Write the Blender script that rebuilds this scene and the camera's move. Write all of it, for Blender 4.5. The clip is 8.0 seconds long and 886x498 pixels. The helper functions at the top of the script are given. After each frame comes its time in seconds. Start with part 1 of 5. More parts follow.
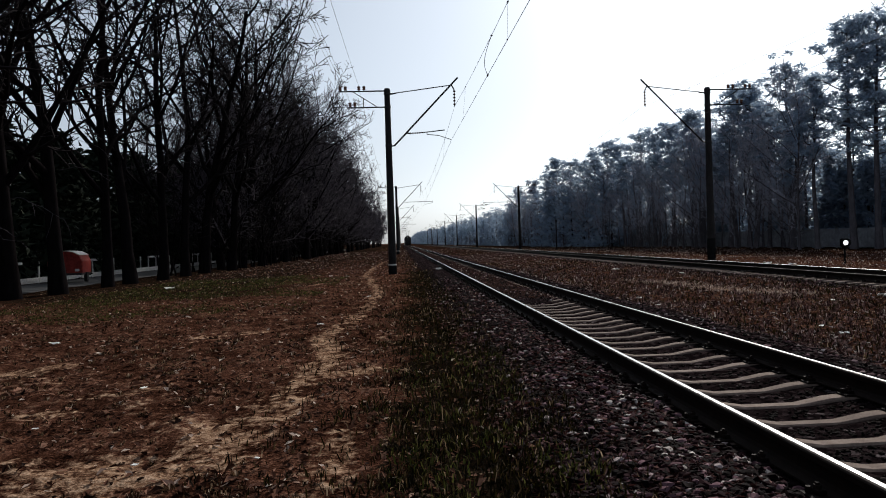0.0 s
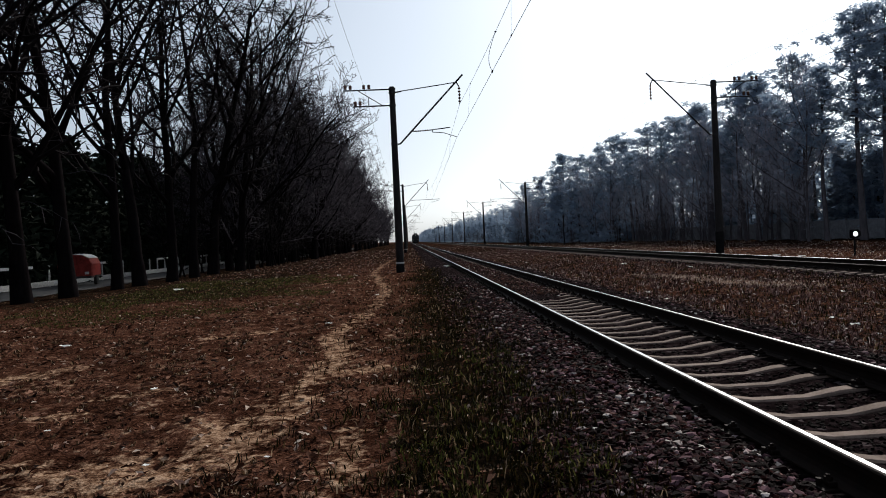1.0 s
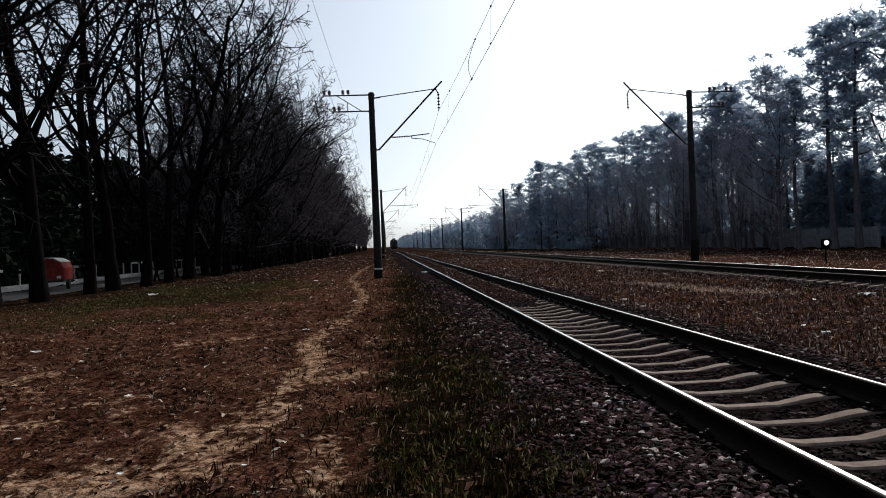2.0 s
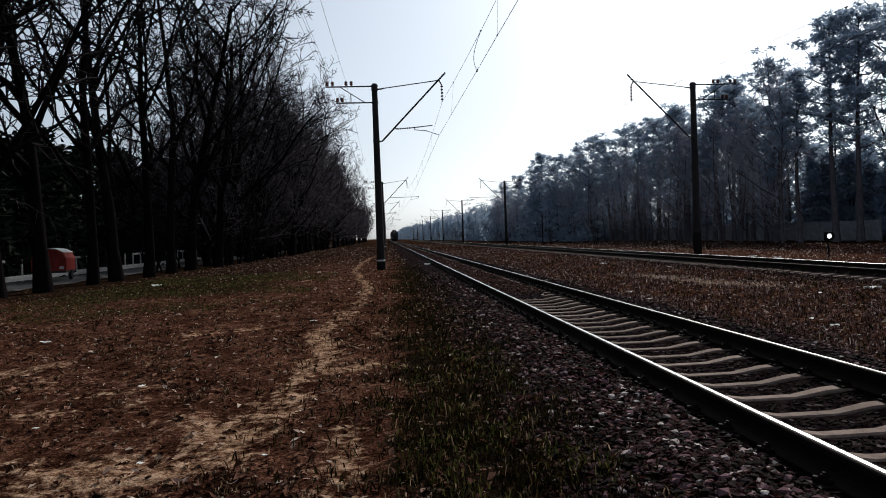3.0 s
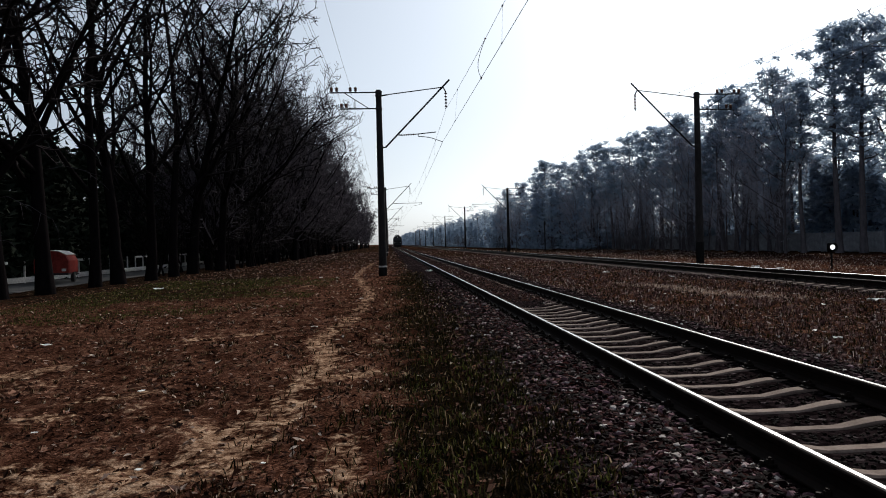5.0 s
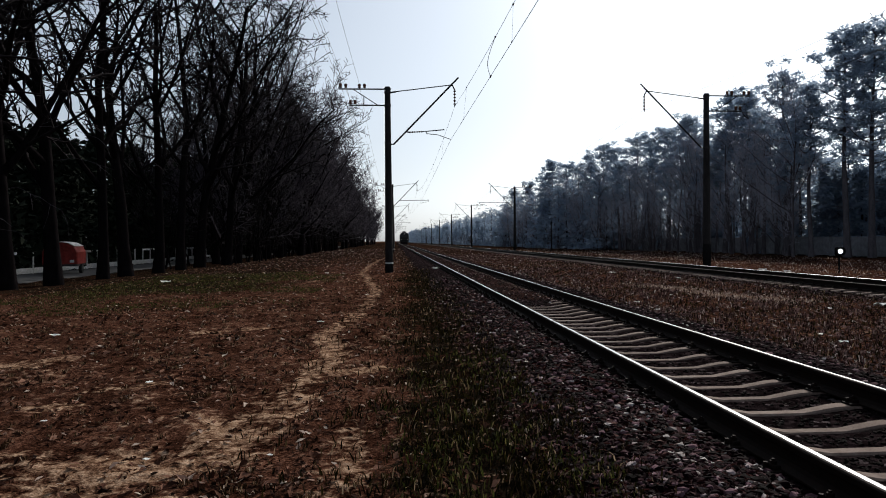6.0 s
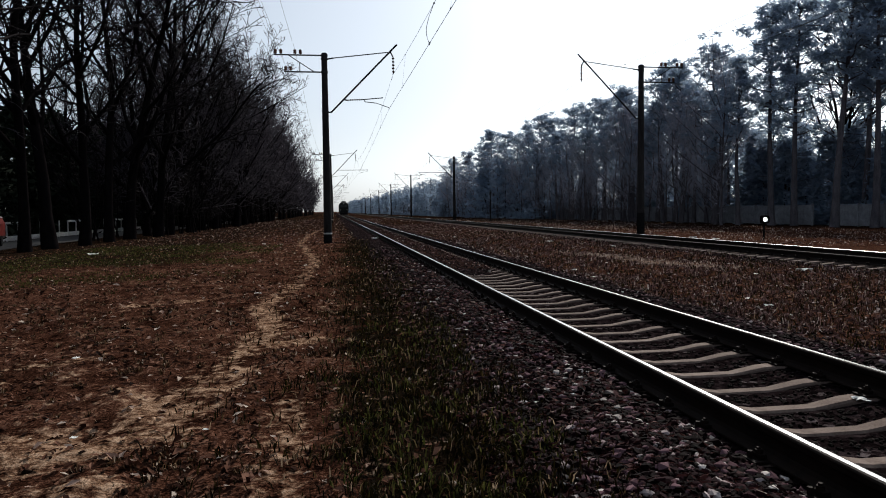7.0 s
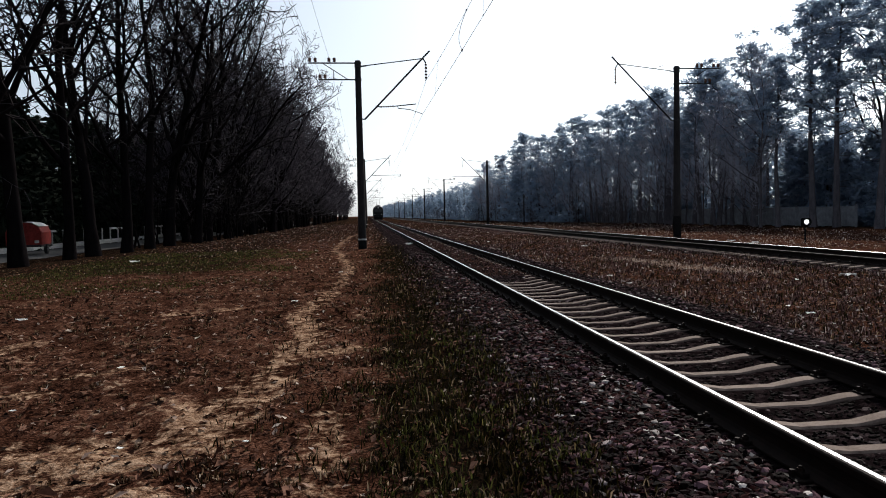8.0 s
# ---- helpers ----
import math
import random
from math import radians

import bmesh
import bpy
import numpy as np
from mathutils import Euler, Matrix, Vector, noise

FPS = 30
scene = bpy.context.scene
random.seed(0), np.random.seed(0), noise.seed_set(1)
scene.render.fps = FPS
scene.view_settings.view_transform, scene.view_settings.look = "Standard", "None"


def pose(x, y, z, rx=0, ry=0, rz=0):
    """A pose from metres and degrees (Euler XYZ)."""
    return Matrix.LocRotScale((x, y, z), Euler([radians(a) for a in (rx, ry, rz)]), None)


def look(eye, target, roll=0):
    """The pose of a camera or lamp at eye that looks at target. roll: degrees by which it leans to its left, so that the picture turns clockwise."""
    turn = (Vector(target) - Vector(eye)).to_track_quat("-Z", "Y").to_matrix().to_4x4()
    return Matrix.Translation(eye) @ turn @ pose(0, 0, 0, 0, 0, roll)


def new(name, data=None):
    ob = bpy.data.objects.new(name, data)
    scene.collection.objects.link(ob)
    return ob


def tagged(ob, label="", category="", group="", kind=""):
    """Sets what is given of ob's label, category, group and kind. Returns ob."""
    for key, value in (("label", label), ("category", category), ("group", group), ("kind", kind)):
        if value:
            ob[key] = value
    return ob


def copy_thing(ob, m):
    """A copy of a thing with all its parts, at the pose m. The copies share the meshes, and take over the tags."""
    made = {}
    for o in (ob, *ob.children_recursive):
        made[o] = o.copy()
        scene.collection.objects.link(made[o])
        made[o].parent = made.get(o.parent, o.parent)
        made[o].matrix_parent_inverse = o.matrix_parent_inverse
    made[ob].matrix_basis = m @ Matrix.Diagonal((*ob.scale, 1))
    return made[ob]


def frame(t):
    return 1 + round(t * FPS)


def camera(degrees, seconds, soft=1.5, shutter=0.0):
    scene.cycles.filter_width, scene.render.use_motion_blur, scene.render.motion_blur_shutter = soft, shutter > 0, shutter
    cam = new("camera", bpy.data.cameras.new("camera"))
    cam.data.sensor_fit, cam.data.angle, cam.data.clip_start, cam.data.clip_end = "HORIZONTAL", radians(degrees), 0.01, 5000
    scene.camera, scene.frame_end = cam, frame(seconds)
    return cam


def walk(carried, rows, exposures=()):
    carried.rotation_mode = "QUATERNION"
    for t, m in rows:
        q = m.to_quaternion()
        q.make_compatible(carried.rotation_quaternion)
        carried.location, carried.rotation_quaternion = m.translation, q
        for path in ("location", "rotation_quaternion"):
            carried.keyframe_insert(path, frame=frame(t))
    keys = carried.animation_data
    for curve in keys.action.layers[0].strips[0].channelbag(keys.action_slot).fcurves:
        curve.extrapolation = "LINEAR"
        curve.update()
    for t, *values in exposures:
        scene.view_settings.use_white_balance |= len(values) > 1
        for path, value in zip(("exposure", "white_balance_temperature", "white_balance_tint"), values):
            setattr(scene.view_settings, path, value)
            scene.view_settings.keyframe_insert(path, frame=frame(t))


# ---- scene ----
cam = camera(64.8, 8.0, soft=1.0)
PATH = [
    (0, (0.113, -0.618, 1.232), (0.232, 1.379, 1.211), -1.8),
    (0.5, (0.124, -0.609, 1.234), (0.231, 1.388, 1.208), -2.0),
    (1, (0.125, -0.618, 1.226), (0.222, 1.38, 1.199), -2.7),
    (1.5, (0.129, -0.606, 1.232), (0.218, 1.391, 1.184), -2.7),
    (1.7, (0.127, -0.631, 1.235), (0.288, 1.363, 1.227), -2.3),
    (2.8, (-0.004, -0.621, 1.248), (0.153, 1.373, 1.212), -2.3),
    (3, (-0.039, -0.632, 1.245), (0.121, 1.361, 1.209), -2.1),
    (3.5, (-0.043, -0.611, 1.252), (0.117, 1.382, 1.226), -1.5),
    (4, (-0.044, -0.606, 1.246), (0.118, 1.387, 1.222), -1.6),
    (4.2, (-0.034, -0.612, 1.251), (0.123, 1.382, 1.225), -1.5),
    (5.3, (-0.04, -0.612, 1.265), (0.112, 1.382, 1.249), -1.4),
    (5.5, (-0.048, -0.614, 1.263), (0.095, 1.38, 1.244), -1.4),
    (6, (-0.056, -0.647, 1.259), (0.081, 1.348, 1.235), -0.5),
    (6.2, (-0.054, -0.638, 1.259), (0.085, 1.357, 1.222), -0.0),
    (6.5, (-0.068, -0.635, 1.252), (0.151, 1.352, 1.174), -0.1),
    (6.7, (-0.062, -0.593, 1.246), (0.202, 1.388, 1.168), -1.3),
    (6.8, (-0.057, -0.585, 1.243), (0.225, 1.393, 1.154), 0.0),
    (7, (-0.05, -0.577, 1.24), (0.257, 1.396, 1.129), -0.7),
    (7.1, (-0.047, -0.587, 1.25), (0.234, 1.389, 1.124), -2.4),
    (7.2, (-0.044, -0.597, 1.259), (0.13, 1.393, 1.16), -3.4),
    (7.3, (-0.045, -0.6, 1.268), (0.188, 1.383, 1.152), 0.4),
    (7.4, (-0.046, -0.602, 1.275), (0.172, 1.382, 1.146), -1.8),
    (7.5, (-0.048, -0.602, 1.282), (0.188, 1.38, 1.155), -0.6),
    (7.7, (-0.048, -0.592, 1.29), (0.21, 1.388, 1.172), -1.5),
    (8, (-0.063, -0.605, 1.319), (0.149, 1.381, 1.22), -1.2),
]
walk(cam, [(t, look(eye, target, roll)) for t, eye, target, roll in PATH],
     exposures=[(0.0, 0.12), (1.6, 0.24), (3.0, 0.12), (6.8, 0.12), (7.5, 0.26), (8.0, 0.42)])

# ---- light ----
SUN_AZ, SUN_EL = 30.0, 34.0     # degrees right of the track's line, above the horizon
world = bpy.data.worlds.new("sky")
scene.world = world
world.use_nodes = True
wn = world.node_tree.nodes
wl = world.node_tree.links
sky = wn.new("ShaderNodeTexSky")
sky.sky_type = 'NISHITA'
sky.sun_disc = False
sky.sun_elevation = radians(SUN_EL)
sky.sun_rotation = radians(SUN_AZ)
sky.air_density = 1.0
sky.dust_density = 2.0
sky.ozone_density = 1.0
veil = wn.new("ShaderNodeHueSaturation")      # a thin milky veil takes the colour out of the sky
veil.inputs["Saturation"].default_value = 0.33
tint = wn.new("ShaderNodeMix")
tint.data_type, tint.blend_type = 'RGBA', 'MULTIPLY'
tint.inputs[0].default_value = 1.0
tint.inputs[7].default_value = (0.90, 0.99, 1.10, 1)
wl.new(sky.outputs[0], veil.inputs["Color"])
wl.new(veil.outputs[0], tint.inputs[6])
haze = wn.new("ShaderNodeMix")                # even, thin high cloud over all of the sky
haze.data_type = 'RGBA'
haze.inputs[0].default_value = 0.08
haze.inputs[7].default_value = (10.0, 11.4, 12.6, 1)
wl.new(tint.outputs[2], haze.inputs[6])
wl.new(haze.outputs[2], wn["Background"].inputs[0])
wn["Background"].inputs[1].default_value = 0.086

sun = new("sun", bpy.data.lights.new("sun", 'SUN'))
sun.data.energy = 4.2
sun.data.angle = radians(4.0)
sun.data.color = (1.0, 0.95, 0.87)
sd = Vector((math.sin(radians(SUN_AZ)) * math.cos(radians(SUN_EL)),
             math.cos(radians(SUN_AZ)) * math.cos(radians(SUN_EL)), math.sin(radians(SUN_EL))))
sun.matrix_world = look(sd * 200, (0, 0, 0))

# ---- materials ----
class Mat:
    """A small wrapper for building node materials."""
    def __init__(self, name, rough=0.8, metal=0.0, spec=0.5):
        self.m = bpy.data.materials.new(name)
        self.m.use_nodes = True
        self.t = self.m.node_tree
        self.b = self.t.nodes["Principled BSDF"]
        self.b.inputs["Roughness"].default_value = rough
        self.b.inputs["Metallic"].default_value = metal
        self.b.inputs["Specular IOR Level"].default_value = spec
        self.co = self.t.nodes.new("ShaderNodeTexCoord").outputs["Object"]

    def node(self, kind, **put):
        n = self.t.nodes.new(kind)
        for k, v in put.items():
            n.inputs[k.replace("_", " ")].default_value = v
        return n

    def link(self, a, b):
        self.t.links.new(a, b)

    def noise(self, scale, detail=4.0, stretch=None, rough=0.6):
        n = self.node("ShaderNodeTexNoise", Scale=scale, Detail=detail, Roughness=rough)
        src = self.co
        if stretch:
            mp = self.node("ShaderNodeMapping")
            mp.inputs["Scale"].default_value = stretch
            self.link(self.co, mp.inputs[0])
            src = mp.outputs[0]
        self.link(src, n.inputs["Vector"])
        return n.outputs["Fac"]

    def ramp(self, fac, stops):
        r = self.node("ShaderNodeValToRGB")
        e = r.color_ramp.elements
        while len(e) < len(stops):
            e.new(0.5)
        for el, (p, c) in zip(e, stops):
            el.position = p
            el.color = (*c, 1) if isinstance(c, tuple) else (c, c, c, 1)
        self.link(fac, r.inputs[0])
        return r.outputs[0]

    def mix(self, fac, a, b, kind='MIX'):
        n = self.node("ShaderNodeMix")
        n.data_type = 'RGBA'
        n.blend_type = kind
        for sock, v in ((n.inputs[0], fac), (n.inputs[6], a), (n.inputs[7], b)):
            if isinstance(v, bpy.types.NodeSocket):
                self.link(v, sock)
            elif isinstance(v, tuple):
                sock.default_value = (*v, 1)
            else:
                sock.default_value = v
        return n.outputs[2]

    def math(self, op, a, b=0.0):
        n = self.node("ShaderNodeMath")
        n.operation = op
        for sock, v in ((n.inputs[0], a), (n.inputs[1], b)):
            if isinstance(v, bpy.types.NodeSocket):
                self.link(v, sock)
            else:
                sock.default_value = v
        return n.outputs[0]

    def color(self, c):
        if isinstance(c, tuple):
            self.b.inputs["Base Color"].default_value = (*c, 1)
        else:
            self.link(c, self.b.inputs["Base Color"])
        return self

    def bump(self, h, strength=0.5, dist=0.02):
        n = self.node("ShaderNodeBump", Strength=strength, Distance=dist)
        self.link(h, n.inputs["Height"])
        self.link(n.outputs[0], self.b.inputs["Normal"])
        return self

    def per_piece(self):
        return self.node("ShaderNodeObjectInfo").outputs["Random"]

    def per_island(self):
        return self.node("ShaderNodeNewGeometry").outputs["Random Per Island"]


def simple(name, a, b, scale, rough=0.8, metal=0.0, bump=0.4, dist=0.01, stretch=None, spec=0.1):
    """Two tones mixed by coarse and fine noise, with relief."""
    m = Mat(name, rough, metal, spec)
    n1, n2 = m.noise(scale, 5, stretch), m.noise(scale * 7.3, 3, stretch)
    f = m.mix(0.35, n1, n2)
    m.color(m.ramp(f, [(0.36, a), (0.64, b)]))
    m.bump(f, bump, dist)
    return m.m


def islands(name, stops, rough=0.8, spec=0.3, thin=0.0):
    """Colour that varies from piece to piece of one mesh; thin: the share of light that passes through a blade or leaf."""
    m = Mat(name, rough, 0, spec)
    c = m.ramp(m.per_island(), stops)
    n = m.noise(30, 3)
    col = m.mix(m.ramp(n, [(0.3, 0.0), (0.7, 0.5)]), c, m.mix(1.0, c, (0.55, 0.5, 0.5), 'MULTIPLY'))
    m.color(col)
    if thin:
        tr = m.node("ShaderNodeBsdfTranslucent")
        m.link(col, tr.inputs["Color"])
        mx = m.node("ShaderNodeMixShader", Fac=thin)
        m.link(m.b.outputs[0], mx.inputs[1])
        m.link(tr.outputs[0], mx.inputs[2])
        m.link(mx.outputs[0], m.t.nodes["Material Output"].inputs[0])
    return m.m


# Bark and twigs taken near black, so backlit shade sits in the colour.
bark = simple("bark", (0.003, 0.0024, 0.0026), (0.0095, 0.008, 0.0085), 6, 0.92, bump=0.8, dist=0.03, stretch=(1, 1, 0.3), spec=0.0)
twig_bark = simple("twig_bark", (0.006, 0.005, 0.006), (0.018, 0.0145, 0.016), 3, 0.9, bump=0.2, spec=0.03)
# Pine bark slightly raised and blued, as if through haze.
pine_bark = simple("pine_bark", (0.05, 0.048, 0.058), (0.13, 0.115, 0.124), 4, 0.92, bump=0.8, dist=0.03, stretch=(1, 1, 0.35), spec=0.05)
# Greyer, lighter twigs for the distant trees: aerial haze put into the colour.
hazed_twig = simple("hazed_twig_bark", (0.036, 0.032, 0.04), (0.08, 0.069, 0.082), 3, 0.9, bump=0.2, spec=0.03)
# Pale bluish tone carries the haze over twigs among the pines.
hazed_shrub_bark = simple("hazed_shrub_bark", (0.27, 0.265, 0.315), (0.45, 0.44, 0.5), 2, 0.9, bump=0.2, spec=0.05)
# Foliage base colour lifted and tilted blue to stand in for haze.
hazed_needles = islands("hazed_needles", [(0.0, (0.205, 0.285, 0.395)), (0.5, (0.275, 0.365, 0.475)), (1.0, (0.335, 0.42, 0.51))], 0.6, 0.4, 0.6)
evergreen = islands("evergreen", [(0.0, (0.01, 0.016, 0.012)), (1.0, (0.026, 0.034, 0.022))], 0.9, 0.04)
concrete = simple("sleeper_concrete", (0.07, 0.056, 0.052), (0.16, 0.133, 0.124), 9, 0.85, bump=0.5, dist=0.006)
# Concrete darkened all over to hold the shade of its backlit side.
mast_concrete = simple("backlit_mast_concrete", (0.012, 0.011, 0.0115), (0.032, 0.029, 0.029), 5, 0.85, bump=0.4, dist=0.006, stretch=(1, 1, 0.3))
fence_concrete = simple("fence_concrete", (0.13, 0.135, 0.15), (0.25, 0.255, 0.275), 2.5, 0.88)
rail_steel = simple("rail_rust", (0.004, 0.0025, 0.002), (0.014, 0.0075, 0.0055), 14, 0.8, bump=0.4, dist=0.003)
head_steel = Mat("rail_head_steel", 0.22, 1.0)
head_steel.color(head_steel.ramp(head_steel.noise(20, 3, (1, 0.05, 1)), [(0.3, (0.55, 0.54, 0.53)), (0.7, (0.78, 0.77, 0.76))]))
head_steel = head_steel.m
dark_steel = simple("sooty_steel", (0.02, 0.02, 0.021), (0.05, 0.05, 0.052), 12, 0.6, 0.6, 0.2, 0.002)
wire_metal = simple("wire_copper", (0.05, 0.045, 0.04), (0.09, 0.08, 0.07), 8, 0.5, 0.7, 0.1, 0.001)
porcelain = simple("porcelain", (0.06, 0.03, 0.022), (0.11, 0.05, 0.035), 10, 0.25, 0, 0.05, 0.001)
black_paint = simple("bitumen_paint", (0.006, 0.006, 0.0065), (0.016, 0.016, 0.016), 6, 0.95, spec=0.0)
white_paint = simple("white_paint", (0.6, 0.6, 0.58), (0.82, 0.82, 0.8), 7, 0.6, bump=0.2)
old_white = simple("weathered_white_paint", (0.35, 0.34, 0.33), (0.7, 0.7, 0.68), 9, 0.7, bump=0.3)
red_paint = simple("faded_red_paint", (0.1, 0.012, 0.01), (0.27, 0.034, 0.027), 5, 0.5, bump=0.2)
tyre_rubber = simple("tyre_rubber", (0.012, 0.012, 0.012), (0.03, 0.03, 0.03), 20, 0.85)
loco_paint = simple("locomotive_paint", (0.006, 0.008, 0.0085), (0.016, 0.018, 0.018), 1.5, 0.5, bump=0.1)
loco_red = simple("locomotive_red_paint", (0.16, 0.03, 0.025), (0.25, 0.05, 0.04), 2, 0.5, bump=0.1)
loco_roof = simple("locomotive_roof", (0.012, 0.012, 0.012), (0.035, 0.035, 0.035), 2, 0.7)
pane = Mat("window_glass", 0.05, 0.0)
pane.color((0.02, 0.025, 0.03))
pane = pane.m
signal_lens = Mat("lit_signal_lens", 0.3).color((0.8, 0.8, 0.78))
signal_lens.b.inputs["Emission Color"].default_value = (0.95, 0.97, 1.0, 1)
signal_lens.b.inputs["Emission Strength"].default_value = 1.2
signal_lens = signal_lens.m
lamp_glass = Mat("lamp_glass", 0.1).color((0.6, 0.6, 0.55)).m
paper = simple("paper_litter", (0.55, 0.55, 0.53), (0.85, 0.85, 0.82), 30, 0.7, bump=0.3)
asphalt = simple("asphalt", (0.04, 0.04, 0.042), (0.08, 0.078, 0.076), 1.4, 0.9)

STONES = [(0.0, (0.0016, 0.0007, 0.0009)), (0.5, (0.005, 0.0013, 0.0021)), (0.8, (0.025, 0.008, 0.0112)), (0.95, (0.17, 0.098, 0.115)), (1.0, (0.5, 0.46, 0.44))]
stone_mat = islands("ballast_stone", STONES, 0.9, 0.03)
# Near-black stones paint the deep shade of the gaps between sleepers.
gap_shade_stone = islands("gap_shade_ballast_stone", [(0.0, (0.002, 0.0014, 0.0014)), (0.9, (0.008, 0.0055, 0.005)), (1.0, (0.05, 0.04, 0.036))], 0.9, 0.02)
leaf_mat = islands("dead_leaf", [(0.0, (0.006, 0.002, 0.0013)), (0.3, (0.034, 0.0128, 0.0078)), (0.65, (0.11, 0.05, 0.033)), (0.92, (0.28, 0.15, 0.105)), (1.0, (0.6, 0.52, 0.45))], 0.9, 0.03, 0.3)
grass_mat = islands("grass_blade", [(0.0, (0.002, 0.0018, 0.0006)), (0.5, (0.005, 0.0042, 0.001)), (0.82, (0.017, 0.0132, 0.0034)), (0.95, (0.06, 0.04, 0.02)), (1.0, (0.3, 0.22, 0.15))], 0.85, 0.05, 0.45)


def ground_material():
    """Brown leaf-strewn soil, bare sand on the trodden path, green-brown turf and ballast, by the masks of the mesh."""
    m = Mat("ground_soil", 1.0, 0, 0.0)
    att = m.node("ShaderNodeAttribute")
    att.attribute_name = "cover"
    sep = m.node("ShaderNodeSeparateColor")
    m.link(att.outputs["Color"], sep.inputs[0])
    sand, turf, stone = sep.outputs[0], sep.outputs[1], sep.outputs[2]
    big, mid, fine, tiny = m.noise(0.35, 4), m.noise(1.9, 5), m.noise(9, 5), m.noise(45, 4)
    soil = m.ramp(m.mix(0.45, m.mix(0.5, mid, fine), tiny), [(0.4, (0.0035, 0.0013, 0.0008)), (0.5, (0.043, 0.0178, 0.0112)), (0.61, (0.15, 0.072, 0.048))])
    soil = m.mix(m.ramp(big, [(0.45, 0.0), (0.65, 0.35)]), soil, (0.016, 0.0065, 0.0042))
    bare = m.ramp(m.mix(0.45, fine, tiny), [(0.38, (0.022, 0.01, 0.006)), (0.48, (0.15, 0.083, 0.05)), (0.62, (0.36, 0.245, 0.17))])
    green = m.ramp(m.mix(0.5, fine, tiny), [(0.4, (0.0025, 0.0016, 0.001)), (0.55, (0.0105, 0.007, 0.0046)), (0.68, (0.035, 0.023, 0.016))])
    v = m.node("ShaderNodeTexVoronoi", Scale=16.0)
    m.link(m.co, v.inputs["Vector"])
    vs = m.node("ShaderNodeSeparateColor")
    m.link(v.outputs["Color"], vs.inputs[0])
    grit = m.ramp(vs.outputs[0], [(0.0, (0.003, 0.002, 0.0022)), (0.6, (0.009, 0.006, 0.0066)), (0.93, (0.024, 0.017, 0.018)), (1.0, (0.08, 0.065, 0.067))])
    wob = m.math('MULTIPLY', m.math('SUBTRACT', m.mix(0.6, mid, fine), 0.5), 5.2)

    def mask(a, lo, hi):
        return m.ramp(m.math('ADD', a, wob), [(lo, 0.0), (hi, 1.0)])
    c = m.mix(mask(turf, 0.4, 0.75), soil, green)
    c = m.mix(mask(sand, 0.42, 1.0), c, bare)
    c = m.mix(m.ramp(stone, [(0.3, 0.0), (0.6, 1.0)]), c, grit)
    m.color(c)
    h = m.math('ADD', m.math('MULTIPLY', mid, 0.8), m.math('ADD', m.math('MULTIPLY', fine, 0.5), m.math('MULTIPLY', tiny, 0.2)))
    m.bump(h, 1.0, 0.1)
    return m.m


ground_mat = ground_material()


# ---- mesh helpers ----
def mesh_object(name, verts, faces, mats, parent=None, label="", smooth=False, index=None):
    me = bpy.data.meshes.new(name)
    me.from_pydata([tuple(v) for v in verts], [], faces)
    for mm in (mats if isinstance(mats, (list, tuple)) else [mats]):
        me.materials.append(mm)
    if index is not None:
        me.polygons.foreach_set("material_index", index)
    if smooth:
        me.polygons.foreach_set("use_smooth", [True] * len(me.polygons))
    ob = new(name, me)
    ob.parent = parent
    if label:
        tagged(ob, label)
    return ob


def part(name, bm, material, parent, label="", smooth=False):
    me = bpy.data.meshes.new(name)
    bm.to_mesh(me)
    bm.free()
    me.materials.append(material)
    if smooth:
        me.polygons.foreach_set("use_smooth", [True] * len(me.polygons))
    ob = new(name, me)
    ob.parent = parent
    if label:
        tagged(ob, label)
    return ob


def box(bm, cx, cy, cz, sx, sy, sz, bevel=0.0, m=None):
    r = bmesh.ops.create_cube(bm, size=1.0)
    vs = r["verts"]
    bmesh.ops.scale(bm, vec=(sx, sy, sz), verts=vs)
    if bevel:
        es = list({e for v in vs for e in v.link_edges})
        out = bmesh.ops.bevel(bm, geom=es, offset=bevel, segments=2, affect='EDGES', profile=0.5)
        vs = list({v for f in out["faces"] for v in f.verts} | {v for v in vs if v.is_valid})
    bmesh.ops.transform(bm, matrix=Matrix.Translation((cx, cy, cz)) @ (m or Matrix()), verts=vs)
    return vs


def rod(bm, a, b, r0, r1=None, sides=8):
    a, b = Vector(a), Vector(b)
    d = b - a
    m = Matrix.Translation((a + b) / 2) @ d.to_track_quat("Z", "Y").to_matrix().to_4x4()
    return bmesh.ops.create_cone(bm, cap_ends=True, segments=sides, radius1=r0, radius2=r0 if r1 is None else r1, depth=d.length, matrix=m)["verts"]


def lathe(bm, profile, centre=(0, 0, 0), sides=12):
    """A turned shape about z from (radius, height) pairs."""
    rings = []
    for r, z in profile:
        rings.append([bm.verts.new((centre[0] + r * math.cos(2 * math.pi * k / sides), centre[1] + r * math.sin(2 * math.pi * k / sides), centre[2] + z)) for k in range(sides)])
    for p, q in zip(rings, rings[1:]):
        for k in range(sides):
            bm.faces.new((p[k], p[(k + 1) % sides], q[(k + 1) % sides], q[k]))
    bm.faces.new(list(reversed(rings[0])))
    bm.faces.new(rings[-1])


def thing(name, label, category, m=None, group="", kind=""):
    ob = new(name)
    if m is not None:
        ob.matrix_basis = m
    return tagged(ob, label, category, group, kind)


